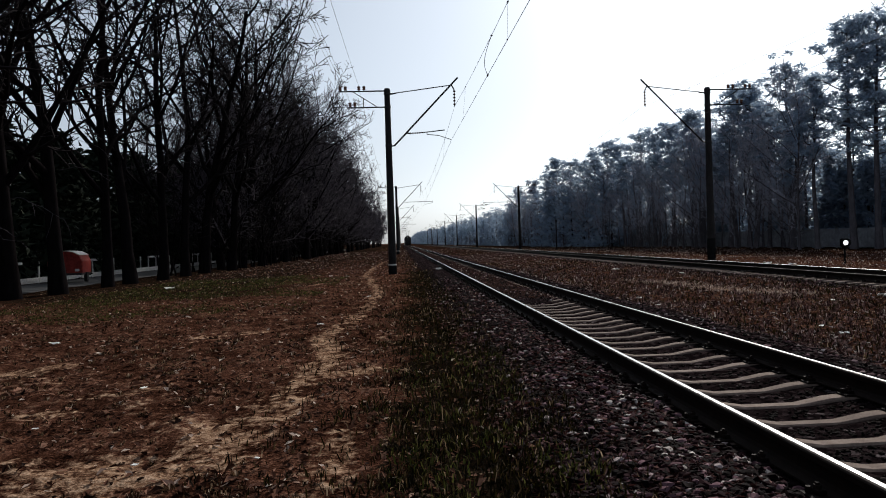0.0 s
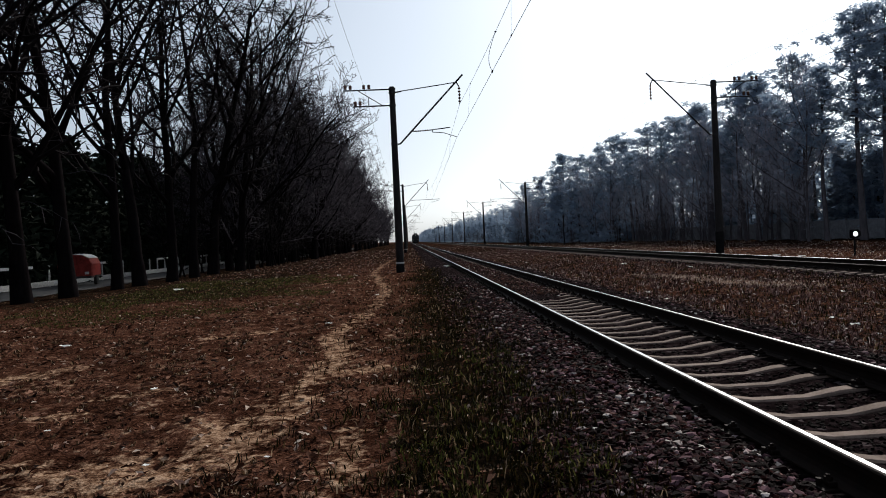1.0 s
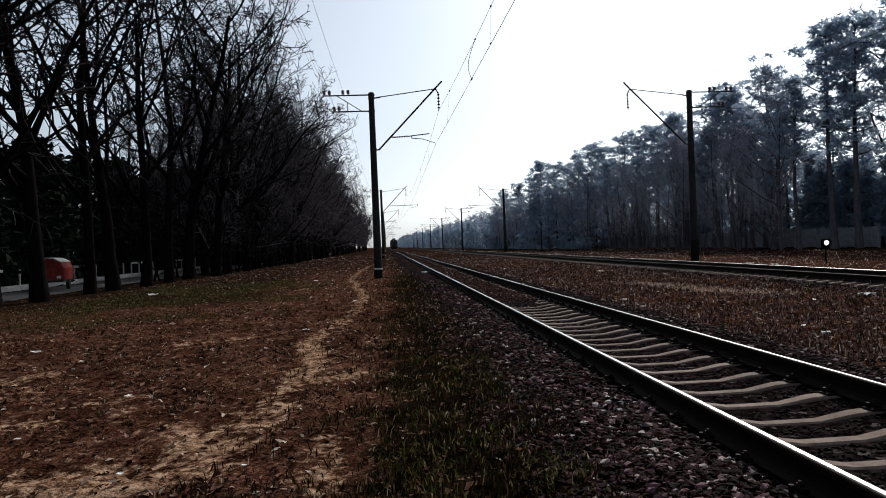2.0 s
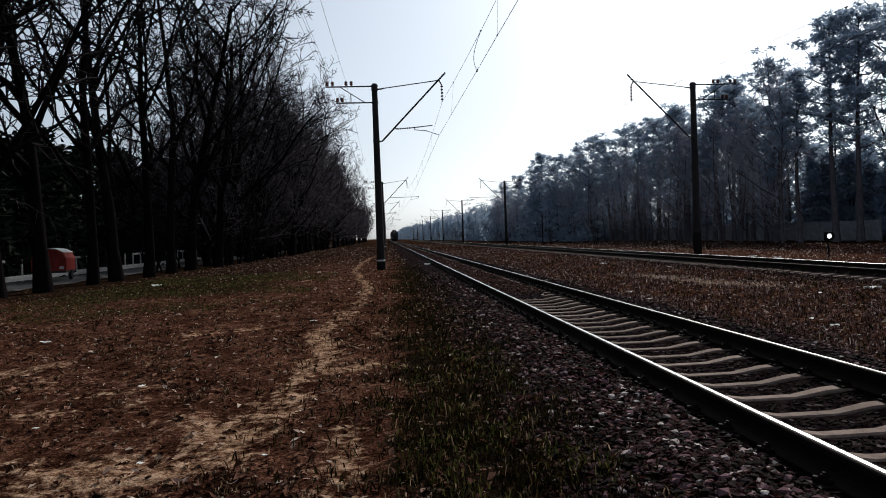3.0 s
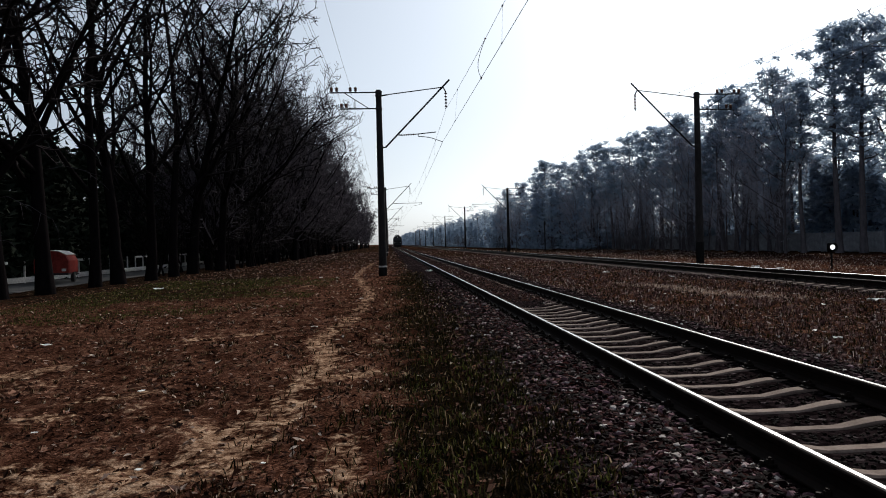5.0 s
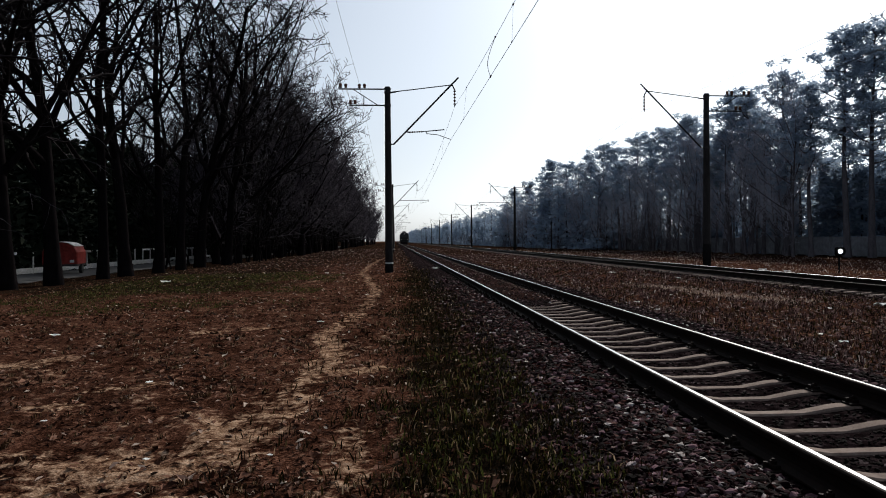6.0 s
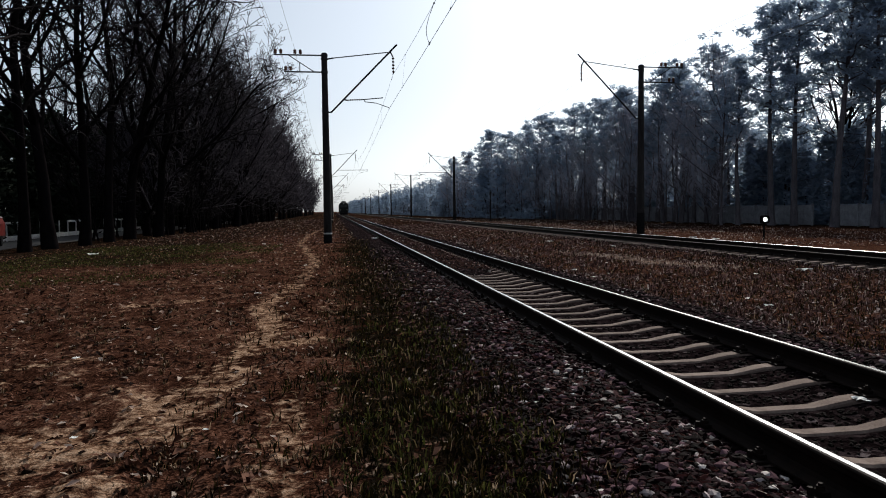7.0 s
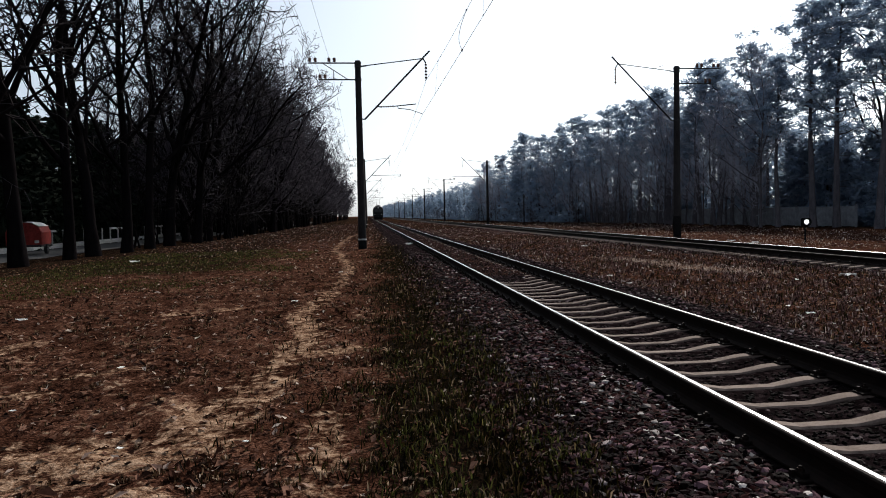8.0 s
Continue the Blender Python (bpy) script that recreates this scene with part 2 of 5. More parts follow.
def tube(V, F, pts, radii, sides):
    """Append a tapered tube through pts to the lists V and F."""
    base = len(V)
    up = Vector((0.31, 0.17, 0.93))
    n = len(pts)
    for i, p in enumerate(pts):
        d = (pts[min(i + 1, n - 1)] - pts[max(i - 1, 0)])
        d = d.normalized() if d.length > 1e-6 else Vector((0, 0, 1))
        a = d.cross(up)
        if a.length < 1e-3:
            a = d.cross(Vector((1, 0, 0)))
        a.normalize()
        b = d.cross(a)
        for k in range(sides):
            t = 2 * math.pi * k / sides
            V.append(p + (a * math.cos(t) + b * math.sin(t)) * radii[i])
    for i in range(n - 1):
        for k in range(sides):
            k2 = (k + 1) % sides
            F.append((base + i * sides + k, base + i * sides + k2, base + (i + 1) * sides + k2, base + (i + 1) * sides + k))


# ---- the lie of the land ----
AXIS_1, AXIS_2 = 3.175, 13.35
LIFT_2 = 0.0
HALF_GAUGE = 0.795
FOOTPATH = ((-0.85, 9.2), (-1.1, 10.6), (-1.28, 11.6), (-1.0, 14.0), (-0.75, 17.9), (-0.7, 21.0), (-0.72, 24.1), (-1.2, 27.5), (-1.15, 30.0), (-1.76, 34.5), (-1.77, 49.0), (-1.1, 67.0))
BARE_PATCHES = [
    (((-3.5, 4.6), (-2.95, 4.85), (-2.3, 4.75)), 0.34),
    (((-3.0, 2.0), (-2.6, 3.6), (-2.2, 4.4)), 0.4),
    (((-1.75, 4.4), (-1.3, 4.65)), 0.2),
    (((-1.6, 2.0), (-1.6, 3.6)), 0.3),
    (((-1.42, 5.0), (-1.3, 5.8), (-1.12, 6.75)), 0.3),
    (((-1.2, 6.75), (-1.02, 8.3), (-1.0, 9.6)), 0.17),
    (((-0.43, 5.5), (-0.42, 4.3), (-0.4, 2.6)), 0.15),
    (((-0.75, 8.0), (-0.3, 8.3)), 0.14),
    (((-3.4, 7.45), (-2.8, 7.6)), 0.14),
    (((-3.7, 6.55), (-3.3, 6.65)), 0.14),
    (((-9.5, 8.6), (-5.7, 9.2), (-5.1, 9.8)), 0.3),
    (((-3.6, 12.6), (-2.6, 12.9)), 0.2),
    (((-1.2, 29.0), (-2.8, 30.6), (-3.6, 28.5)), 0.16),
    (((8.4, 22.0), (8.7, 18.5), (9.4, 15.6)), 0.16),
]


def smooth_step(a, b, x):
    t = min(1.0, max(0.0, (x - a) / (b - a)))
    return t * t * (3 - 2 * t)


def to_line(x, y, pts):
    best = 1e9
    for (ax, ay), (bx, by) in zip(pts, pts[1:]):
        if y < ay - 3 and y < by - 3 or y > max(ay, by) + 3:
            continue
        dx, dy = bx - ax, by - ay
        t = max(0.0, min(1.0, ((x - ax) * dx + (y - ay) * dy) / (dx * dx + dy * dy)))
        best = min(best, math.hypot(x - ax - t * dx, y - ay - t * dy))
    return best


PROFILE = [(-400, -0.6), (-60, -0.6), (-22, -0.62), (-15, -0.5), (-9, -0.44), (-3, -0.40), (-0.5, -0.36), (0.7, -0.33), (1.35, -0.25),
           (1.7, -0.19), (2.18, -0.187), (2.55, -0.205), (2.92, -0.25), (3.43, -0.25), (3.8, -0.205), (4.17, -0.187), (4.7, -0.19), (5.6, -0.31), (7.0, -0.33), (10.0, -0.27), (11.4, -0.285),
           (12.0, -0.25), (14.7, -0.25), (15.6, -0.29), (18, -0.34), (30, -0.45), (60, -0.5), (400, -0.5)]


def height(x, y):
    for (a, za), (b, zb) in zip(PROFILE, PROFILE[1:]):
        if a <= x <= b:
            z = za + (zb - za) * (x - a) / (b - a)
            break
    else:
        z = -0.5
    if 2.43 < x < 3.92 and y > 14:
        z += (-0.192 - z) * smooth_step(14.2, 16.5, y + 0.8 * noise.noise((x * 2, y, 90)))
    calm = 0.15 if (1.9 < x < 4.6 or 11.9 < x < 14.9) else 1.0
    if abs(x) < 45 and y < 140:
        z += calm * (0.055 * noise.noise((x * 0.45, y * 0.3, 0)) + 0.03 * noise.noise((x * 1.6, y * 1.6, 4)))
        if y < 34:
            z += calm * 0.024 * noise.noise((x * 5.5, y * 5.5, 9))
            if x < 0.9:
                z += 0.045 * noise.noise((x * 2.3, y * 2.3, 14)) - 0.02 * abs(noise.noise((x * 1.1, y * 0.8, 17)))
    return z


def cover(x, y):
    """How far the place is bare sand, turf and ballast."""
    sand = 0.0
    if -12 < x < 12 and y < 90:
        for pts, w in [(FOOTPATH, 0.16)] + BARE_PATCHES:
            d = to_line(x, y, pts)
            k = 1.25 * w * (1 + 0.5 * noise.noise((x * 0.9, y * 0.9, 20)))
            sand = max(sand, 1 - smooth_step(k * 0.45, k * 1.5, d))
        sand *= 0.74
        sand += 0.24 * smooth_step(0.0, 0.45, noise.noise((x * 0.7, y * 0.5, 31))) * (1 if x < -0.4 else 0.4) * (1 - smooth_step(12, 24, y))
    edge = 0.25 * noise.noise((y * 0.8, 3, x * 0.2))
    ragged = 0.5 * noise.noise((y * 0.3, 7, x * 0.3)) + 0.55 * noise.noise((y * 1.1, x * 1.4, 61)) + 0.3 * noise.noise((y * 3.1, x * 3.5, 63))
    turf = smooth_step(-0.55, 0.45, x + ragged - 0.012 * min(y, 30)) * (1 - smooth_step(1.15, 1.7, x + edge))
    turf = max(turf, 0.85 * smooth_step(-3.0, -6.5, x) * smooth_step(19, 27, y), 0.7 * smooth_step(30, 60, y), 0.3 * smooth_step(15.5, 17.5, x))
    stone = max(smooth_step(0.95, 1.3, x + edge) * (1 - smooth_step(5.0, 5.9, x + edge)), smooth_step(11.2, 11.8, x + edge) * (1 - smooth_step(15.2, 16.0, x)))
    if 2.3 < x < 4.05 and y > 14:
        stone *= 1 - 0.48 * smooth_step(14.2, 16.5, y)
    return sand, turf, stone


def build_ground():
    def steps(parts):
        out = []
        for a, b, n in parts:
            out += [a + (b - a) * k / n for k in range(n)]
        return out + [parts[-1][1]]
    xs = steps([(-2500, -400, 3), (-400, -60, 6), (-60, -16, 22), (-16, -6, 34), (-6, 2, 72), (2, 6, 24), (6, 12, 28), (12, 16, 16), (16, 60, 40), (60, 400, 6), (400, 2500, 3)])
    ys = steps([(-400, -20, 5), (-20, 0.5, 14), (0.5, 9, 95), (9, 20, 75), (20, 45, 80), (45, 140, 60), (140, 500, 30), (500, 4500, 8)])
    V, C = [], []
    for y in ys:
        for x in xs:
            V.append((x, y, height(x, y)))
            C.append((*cover(x, y), 1.0) if abs(x) < 60 and -25 < y < 600 else (0, 0.3, 0, 1))
    w = len(xs)
    F = [(j * w + i, j * w + i + 1, (j + 1) * w + i + 1, (j + 1) * w + i) for j in range(len(ys) - 1) for i in range(w - 1)]
    ob = mesh_object("ground", V, F, ground_mat, smooth=True)
    att = ob.data.color_attributes.new("cover", 'FLOAT_COLOR', 'POINT')
    att.data.foreach_set("color", [c for q in C for c in q])
    tagged(ob, "brown leaf-strewn soil with a trodden sandy path and dark ballast", "ground", kind="structure")


build_ground()


# ---- tracks ----
def rail_mesh(y0, y1, worn=(8,)):
    half = [(0.075, -0.180), (0.075, -0.168), (0.022, -0.152), (0.010, -0.130), (0.010, -0.060), (0.034, -0.045), (0.0375, -0.014), (0.030, -0.004), (0.016, 0.0)]
    sect = [(-x, z) for x, z in half] + [(x, z) for x, z in reversed(half)]
    n = len(sect)
    ys = [y0, 60, 200, y1]
    V = [(x, y, z) for y in ys for x, z in sect]
    F, idx = [], []
    for j in range(len(ys) - 1):
        for k in range(n):
            k2 = (k + 1) % n
            F.append((j * n + k2, j * n + k, (j + 1) * n + k, (j + 1) * n + k2))
            idx.append(1 if k in worn else 0)
    F += [tuple(range(n)), tuple(range(3 * n, 4 * n))[::-1]]
    idx += [0, 0]
    me = bpy.data.meshes.new("rail")
    me.from_pydata(V, [], F)
    me.materials.append(rail_steel)
    me.materials.append(head_steel)
    me.polygons.foreach_set("material_index", idx)
    return me


def sleeper_mesh():
    """Concrete sleeper: low flat middle that ramps up to the rail seats, sloping sides."""
    st = [(-1.35, -0.225, 0.08), (-1.33, -0.212, 0.082), (-0.98, -0.192, 0.082), (-0.60, -0.184, 0.08), (-0.50, -0.19, 0.077), (-0.22, -0.236, 0.068)]
    st = st + [(-x, z, w) for x, z, w in reversed(st)]
    V, F = [], []
    for x, z, w in st:
        V += [(x, -w - 0.035, -0.40), (x, -w, z - 0.014), (x, -w + 0.018, z), (x, w - 0.018, z), (x, w, z - 0.014), (x, w + 0.035, -0.40)]
    for j in range(len(st) - 1):
        for k in range(5):
            F.append((j * 6 + k, (j + 1) * 6 + k, (j + 1) * 6 + k + 1, j * 6 + k + 1))
    n = len(V)
    F += [(0, 1, 2, 3, 4, 5), (n - 1, n - 2, n - 3, n - 4, n - 5, n - 6)]
    me = bpy.data.meshes.new("sleeper")
    me.from_pydata(V, [], F)
    c = Mat("sleeper_concrete_piece", 0.92, 0, 0.1)
    n1, n2 = c.noise(7, 5), c.noise(60, 3)
    col = c.ramp(c.mix(0.4, n1, n2), [(0.33, (0.075, 0.049, 0.041)), (0.5, (0.14, 0.105, 0.09)), (0.68, (0.2, 0.157, 0.137))])
    tone = c.ramp(c.per_piece(), [(0.0, (0.72, 0.68, 0.66)), (1.0, (1.1, 1.08, 1.06))])
    c.color(c.mix(1.0, col, tone, 'MULTIPLY')).bump(c.mix(0.5, n1, n2), 0.5, 0.006)
    me.materials.append(c.m)
    return me


def fastening_mesh():
    bm = bmesh.new()
    box(bm, 0, 0, -0.176, 0.34, 0.13, 0.016, 0.003)
    for s in (-1, 1):
        box(bm, s * 0.098, 0, -0.153, 0.05, 0.07, 0.026, 0.005)
        rod(bm, (s * 0.105, 0, -0.145), (s * 0.105, 0, -0.105), 0.012, 0.012, 6)
        rod(bm, (s * 0.105, 0, -0.140), (s * 0.105, 0, -0.118), 0.021, 0.021, 6)
        rod(bm, (s * 0.145, 0.02, -0.17), (s * 0.145, 0.02, -0.13), 0.015, 0.015, 6)
    me = bpy.data.meshes.new("rail_fastening")
    bm.to_mesh(me)
    bm.free()
    me.materials.append(rail_steel)
    return me


RAIL, SLEEPER, FASTENING = rail_mesh(-60, 900), sleeper_mesh(), fastening_mesh()
WIDE_RAIL = rail_mesh(-60, 900, (7, 8, 9))
DULL_RAIL = RAIL.copy()
DULL_RAIL.materials[1] = rail_steel


def build_track(axis, lift, label, first, count, fastened):
    tr = thing("railway_track", label, "railway track", pose(axis, 0, lift), "tracks", "structure")
    for s in (-1, 1):
        dull = axis == AXIS_2 and s < 0
        r = new("rail", DULL_RAIL if dull else RAIL if axis == AXIS_1 else WIDE_RAIL)
        r.parent = tr
        r.location = (s * HALF_GAUGE, 0, 0)
        tagged(r, "dull rusty steel rail" if dull else "rusty steel rail with a polished bright head")
    rnd = random.Random(axis)
    for k in range(count):
        sl = new("sleeper", SLEEPER)
        sl.parent = tr
        sl.matrix_basis = pose(rnd.uniform(-0.02, 0.02), first + 0.534 * k + rnd.uniform(-0.018, 0.018), rnd.uniform(-0.006, 0.001), 0, 0, rnd.uniform(-0.7, 0.7))
        if fastened[0] <= k < fastened[1]:
            for s in (-1, 1):
                f = new("rail_fastening", FASTENING)
                f.parent = sl
                f.location = (s * HALF_GAUGE, 0, 0)
    V, F = [], []
    for k in range(count, count + 420):
        y = first + 0.534 * k
        b = len(V)
        V += [(sx * 1.35, y + sy * 0.1, z) for z in (-0.36, -0.2) for sx, sy in ((-1, -1), (1, -1), (1, 1), (-1, 1))]
        F += [(b + 4, b + 5, b + 6, b + 7), (b, b + 1, b + 5, b + 4), (b + 1, b + 2, b + 6, b + 5), (b + 2, b + 3, b + 7, b + 6), (b + 3, b, b + 4, b + 7)]
    tagged(mesh_object("distant_sleepers", V, F, concrete, tr), kind="stuff")
    return tr


build_track(AXIS_1, 0.0, "broad-gauge track of steel rails on pale concrete sleepers", 4.57 - 0.534 * 60, 300, (56, 120))
build_track(AXIS_2, LIFT_2, "second track on dark ballast with concrete sleeper ends showing", 4.0 - 0.534 * 60, 300, (70, 100))


# ---- overhead line ----
def insulator(name, parent, at, length, r, n, mat=porcelain, axis=(0, 0, 1)):
    bm = bmesh.new()
    prof = [(0.015, 0)]
    for k in range(n):
        z = length * (k + 0.15) / n
        prof += [(0.02, z), (r, z + length * 0.15 / n), (r * 0.85, z + length * 0.4 / n), (0.02, z + length * 0.6 / n)]
    prof.append((0.015, length))
    lathe(bm, prof, sides=8)
    bmesh.ops.transform(bm, matrix=Matrix.Translation(at) @ Vector(axis).to_track_quat("Z", "Y").to_matrix().to_4x4(), verts=bm.verts)
    return part(name, bm, mat, parent, smooth=True)


def catenary_mast(x, y, s, base, label, band, steady="short"):
    """A concrete mast. s = 1: its bracket reaches towards +x; its crossarms the other way."""
    mast = thing("catenary_mast", label, "catenary mast", pose(x, y, base), "catenary masts")
    top = 9.36
    bm = bmesh.new()
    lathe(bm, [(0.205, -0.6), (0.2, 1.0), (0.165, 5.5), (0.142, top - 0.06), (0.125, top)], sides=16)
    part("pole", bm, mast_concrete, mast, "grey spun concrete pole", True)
    bm = bmesh.new()
    lathe(bm, [(0.212, -0.5), (0.212, 0.0 + band), (0.206, band + 0.01)], sides=16)
    part("footing_coat", bm, black_paint, mast, "black bitumen-coated foot", True)
    if band < 1:
        bm = bmesh.new()
        lathe(bm, [(0.215, band + 0.012), (0.214, band + 0.085)], sides=16)
        part("painted_ring", bm, old_white, mast, "faded white painted ring", True)
    for z in (6.47, 9.08, 9.24, 8.42):
        bm = bmesh.new()
        lathe(bm, [(0.172, z - 0.05), (0.172, z + 0.05)], sides=16)
        part("clamp_band", bm, dark_steel, mast)
    bm = bmesh.new()
    rod(bm, (s * 0.13, 0, 6.44), (s * 0.3, 0, 6.46), 0.035)
    rod(bm, (s * 0.28, 0, 6.44), (s * 3.62, 0, 9.86), 0.045)
    part("bracket_strut", bm, dark_steel, mast)
    bm = bmesh.new()
    rod(bm, (s * 0.13, 0, 9.07), (s * 0.45, 0, 9.12), 0.04)
    rod(bm, (s * 0.4, 0, 9.12), (s * 3.2, 0, 9.47), 0.026)
    part("tie_rod", bm, dark_steel, mast)
    bm = bmesh.new()
    rod(bm, (s * 3.28, 0, 9.50), (s * 3.42, 0, 9.24), 0.035)
    part("suspension_link", bm, dark_steel, mast)
    bm = bmesh.new()
    rod(bm, (s * 3.42, 0, 8.44), (s * 3.39, 0, 8.36), 0.02)
    part("wire_clamp", bm, dark_steel, mast)
    insulator("suspension_insulator", mast, (s * 3.42, 0, 8.44), 0.82, 0.075, 5)
    if steady == "long":
        bm = bmesh.new()
        rod(bm, (s * 1.0, 0, 7.12), (s * 1.7, 0, 7.12), 0.035)
        part("registration_bracket", bm, dark_steel, mast)
        bm = bmesh.new()
        rod(bm, (s * 2.1, 0, 7.12), (s * 5.0, 0, 7.14), 0.032)
        rod(bm, (s * 4.95, 0, 7.24), (s * 4.95, 0, 6.95), 0.03)
        part("registration_tube", bm, dark_steel, mast)
        insulator("rod_insulator", mast, (s * 1.65, 0, 7.12), 0.5, 0.05, 5, axis=(s * 1, 0, 0.0))
        bm = bmesh.new()
        rod(bm, (s * 4.95, 0, 6.97), (s * 3.9, 0, 6.72), 0.018)
        part("steady_arm", bm, dark_steel, mast)
    if steady == "short":
        bm = bmesh.new()
        rod(bm, (s * 0.95, 0, 7.08), (s * 1.1, 0, 7.06), 0.035)
        part("registration_bracket", bm, dark_steel, mast)
        bm = bmesh.new()
        rod(bm, (s * 1.75, 0, 7.09), (s * 2.88, 0, 7.2), 0.026)
        part("registration_tube", bm, dark_steel, mast)
        insulator("rod_insulator", mast, (s * 1.08, 0, 7.06), 0.7, 0.05, 6, axis=(s * 1, 0, 0.05))
        bm = bmesh.new()
        rod(bm, (s * 1.95, 0, 7.12), (s * 1.97, 0, 6.98), 0.02)
        rod(bm, (s * 1.97, 0, 6.99), (s * 2.55, 0, 6.93), 0.02)
        rod(bm, (s * 2.55, 0, 6.93), (s * 3.2, 0, 6.7), 0.018)
        part("steady_arm", bm, dark_steel, mast)
    # crossarms on the field side
    for z, reach, pins in ((9.24, 2.4, (2.36, 2.1, 1.42, 1.16)), (8.42, 1.9, (1.88, 1.64))):
        bm = bmesh.new()
        box(bm, -s * (reach / 2 + 0.05), 0, z, reach, 0.07, 0.06, 0.006)
        part("crossarm", bm, dark_steel, mast, "steel angle crossarm")
        for p in pins:
            bm = bmesh.new()
            rod(bm, (-s * p, 0, z), (-s * p, 0, z + 0.1), 0.014)
            lathe(bm, [(0.03, 0.06), (0.075, 0.07), (0.078, 0.13), (0.05, 0.15), (0.08, 0.17), (0.075, 0.24), (0.03, 0.27)], (-s * p, 0, z), 10)
            part("pin_insulator", bm, porcelain, mast, smooth=True)
    bm = bmesh.new()
    rod(bm, (-s * 1.72, 0, 9.22), (-s * 0.52, 0, 8.44), 0.022)
    rod(bm, (-s * 1.2, 0, 8.86), (-s * 1.2, 0, 8.44), 0.022)
    part("crossarm_brace", bm, dark_steel, mast)
    return mast


LEFT_Y = [-25.0, 35.0, 96.0, 155.0, 212.0, 268.0, 325.0, 382.0, 440.0]
RIGHT_Y = [-22.0, 36.0, 96.5, 152.0, 206.0, 262.0, 320.0, 378.0, 436.0]
LEFT_X, RIGHT_X = -0.36, 16.75
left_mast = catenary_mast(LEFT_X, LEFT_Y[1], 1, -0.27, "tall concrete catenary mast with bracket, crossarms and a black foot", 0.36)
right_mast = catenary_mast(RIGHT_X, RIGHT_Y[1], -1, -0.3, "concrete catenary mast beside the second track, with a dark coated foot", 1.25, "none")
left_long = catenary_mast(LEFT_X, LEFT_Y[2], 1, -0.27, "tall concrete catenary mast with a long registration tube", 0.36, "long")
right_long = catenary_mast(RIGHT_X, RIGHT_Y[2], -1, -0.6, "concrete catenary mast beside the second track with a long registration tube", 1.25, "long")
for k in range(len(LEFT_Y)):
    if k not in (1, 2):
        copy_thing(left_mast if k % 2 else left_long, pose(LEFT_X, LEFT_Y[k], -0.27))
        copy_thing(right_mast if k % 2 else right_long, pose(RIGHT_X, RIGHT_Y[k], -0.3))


def wire(name, spans, sag, r, label, group="overhead wires"):
    """One wire through its hanging points, sagging between them."""
    pts = []
    for a, b in zip(spans, spans[1:]):
        a, b = Vector(a), Vector(b)
        n = 12 if a.y < 150 else 6
        for k in range(n):
            t = k / n
            p = a.lerp(b, t)
            p.z -= sag * 4 * t * (1 - t)
            pts.append(p)
    pts.append(Vector(spans[-1]))
    V, F = [], []
    tube(V, F, pts, [r] * len(pts), 5)
    ob = mesh_object(name, V, F, wire_metal)
    return tagged(ob, label, "overhead wire", group)


def contact_line(x, ys, s, z0, jumper):
    """Contact wire with its zigzag, carrier wire and droppers over one track."""
    zig = [s * 0.0 if k % 2 else s * 0.58 for k in range(len(ys))]
    low = [(x + z, y, 6.42 + z0) for z, y in zip(zig, ys)]
    high = [(x + 0.21 * s, y, 8.1 + z0) for y in ys]
    wire("contact_wire", low, 0.05, 0.008, "taut copper contact wire above the track")
    carrier = wire("carrier_wire", high, 0.9, 0.007, "sagging carrier wire with thin droppers above the track")
    for k, (a, b) in enumerate(zip(ys, ys[1:])):
        if a > 160:
            break
        for j in range(5):
            y = b - 6.0 - 11.7 * j
            t = (y - a) / (b - a)
            xl = low[k][0] + (low[k + 1][0] - low[k][0]) * t
            zl = 6.42 + z0 - 0.2 * t * (1 - t)
            zh = 8.1 + z0 - 3.6 * t * (1 - t)
            bm = bmesh.new()
            rod(bm, (xl, y, zl), (x + 0.21 * s, y, zh), 0.003, None, 4)
            rod(bm, (xl, y - 0.05, zl + 0.01), (xl, y + 0.05, zl + 0.01), 0.018, None, 5)
            rod(bm, (x + 0.21 * s, y - 0.05, zh), (x + 0.21 * s, y + 0.05, zh), 0.024, None, 5)
            part("dropper", bm, wire_metal, carrier)
    if jumper:
        t = (jumper - 0.6 - ys[0]) / (ys[1] - ys[0])
        V, F = [], []
        a = Vector((x + 0.21 * s, jumper - 0.6, 8.1 + z0 - 3.6 * t * (1 - t)))
        b = Vector((low[0][0] + (low[1][0] - low[0][0]) * t, jumper, 6.42 + z0 - 0.2 * t * (1 - t)))
        pts = [a.lerp(b, k / 10) + Vector((-0.15 * math.sin(math.pi * k / 10), 0.1 * math.sin(math.pi * k / 10), -0.1 * math.sin(math.pi * k / 10))) for k in range(11)]
        tube(V, F, pts, [0.009] * 11, 5)
        mesh_object("jumper", V, F, wire_metal, carrier, "looped copper jumper")
        for c, d in ((a, -0.09), (b, 0.06)):
            bm = bmesh.new()
            rod(bm, c + Vector((0, -0.06, d * 0.2)), c + Vector((0, 0.06, -d * 0.2)), 0.028, None, 5)
            part("clamp", bm, wire_metal, carrier)


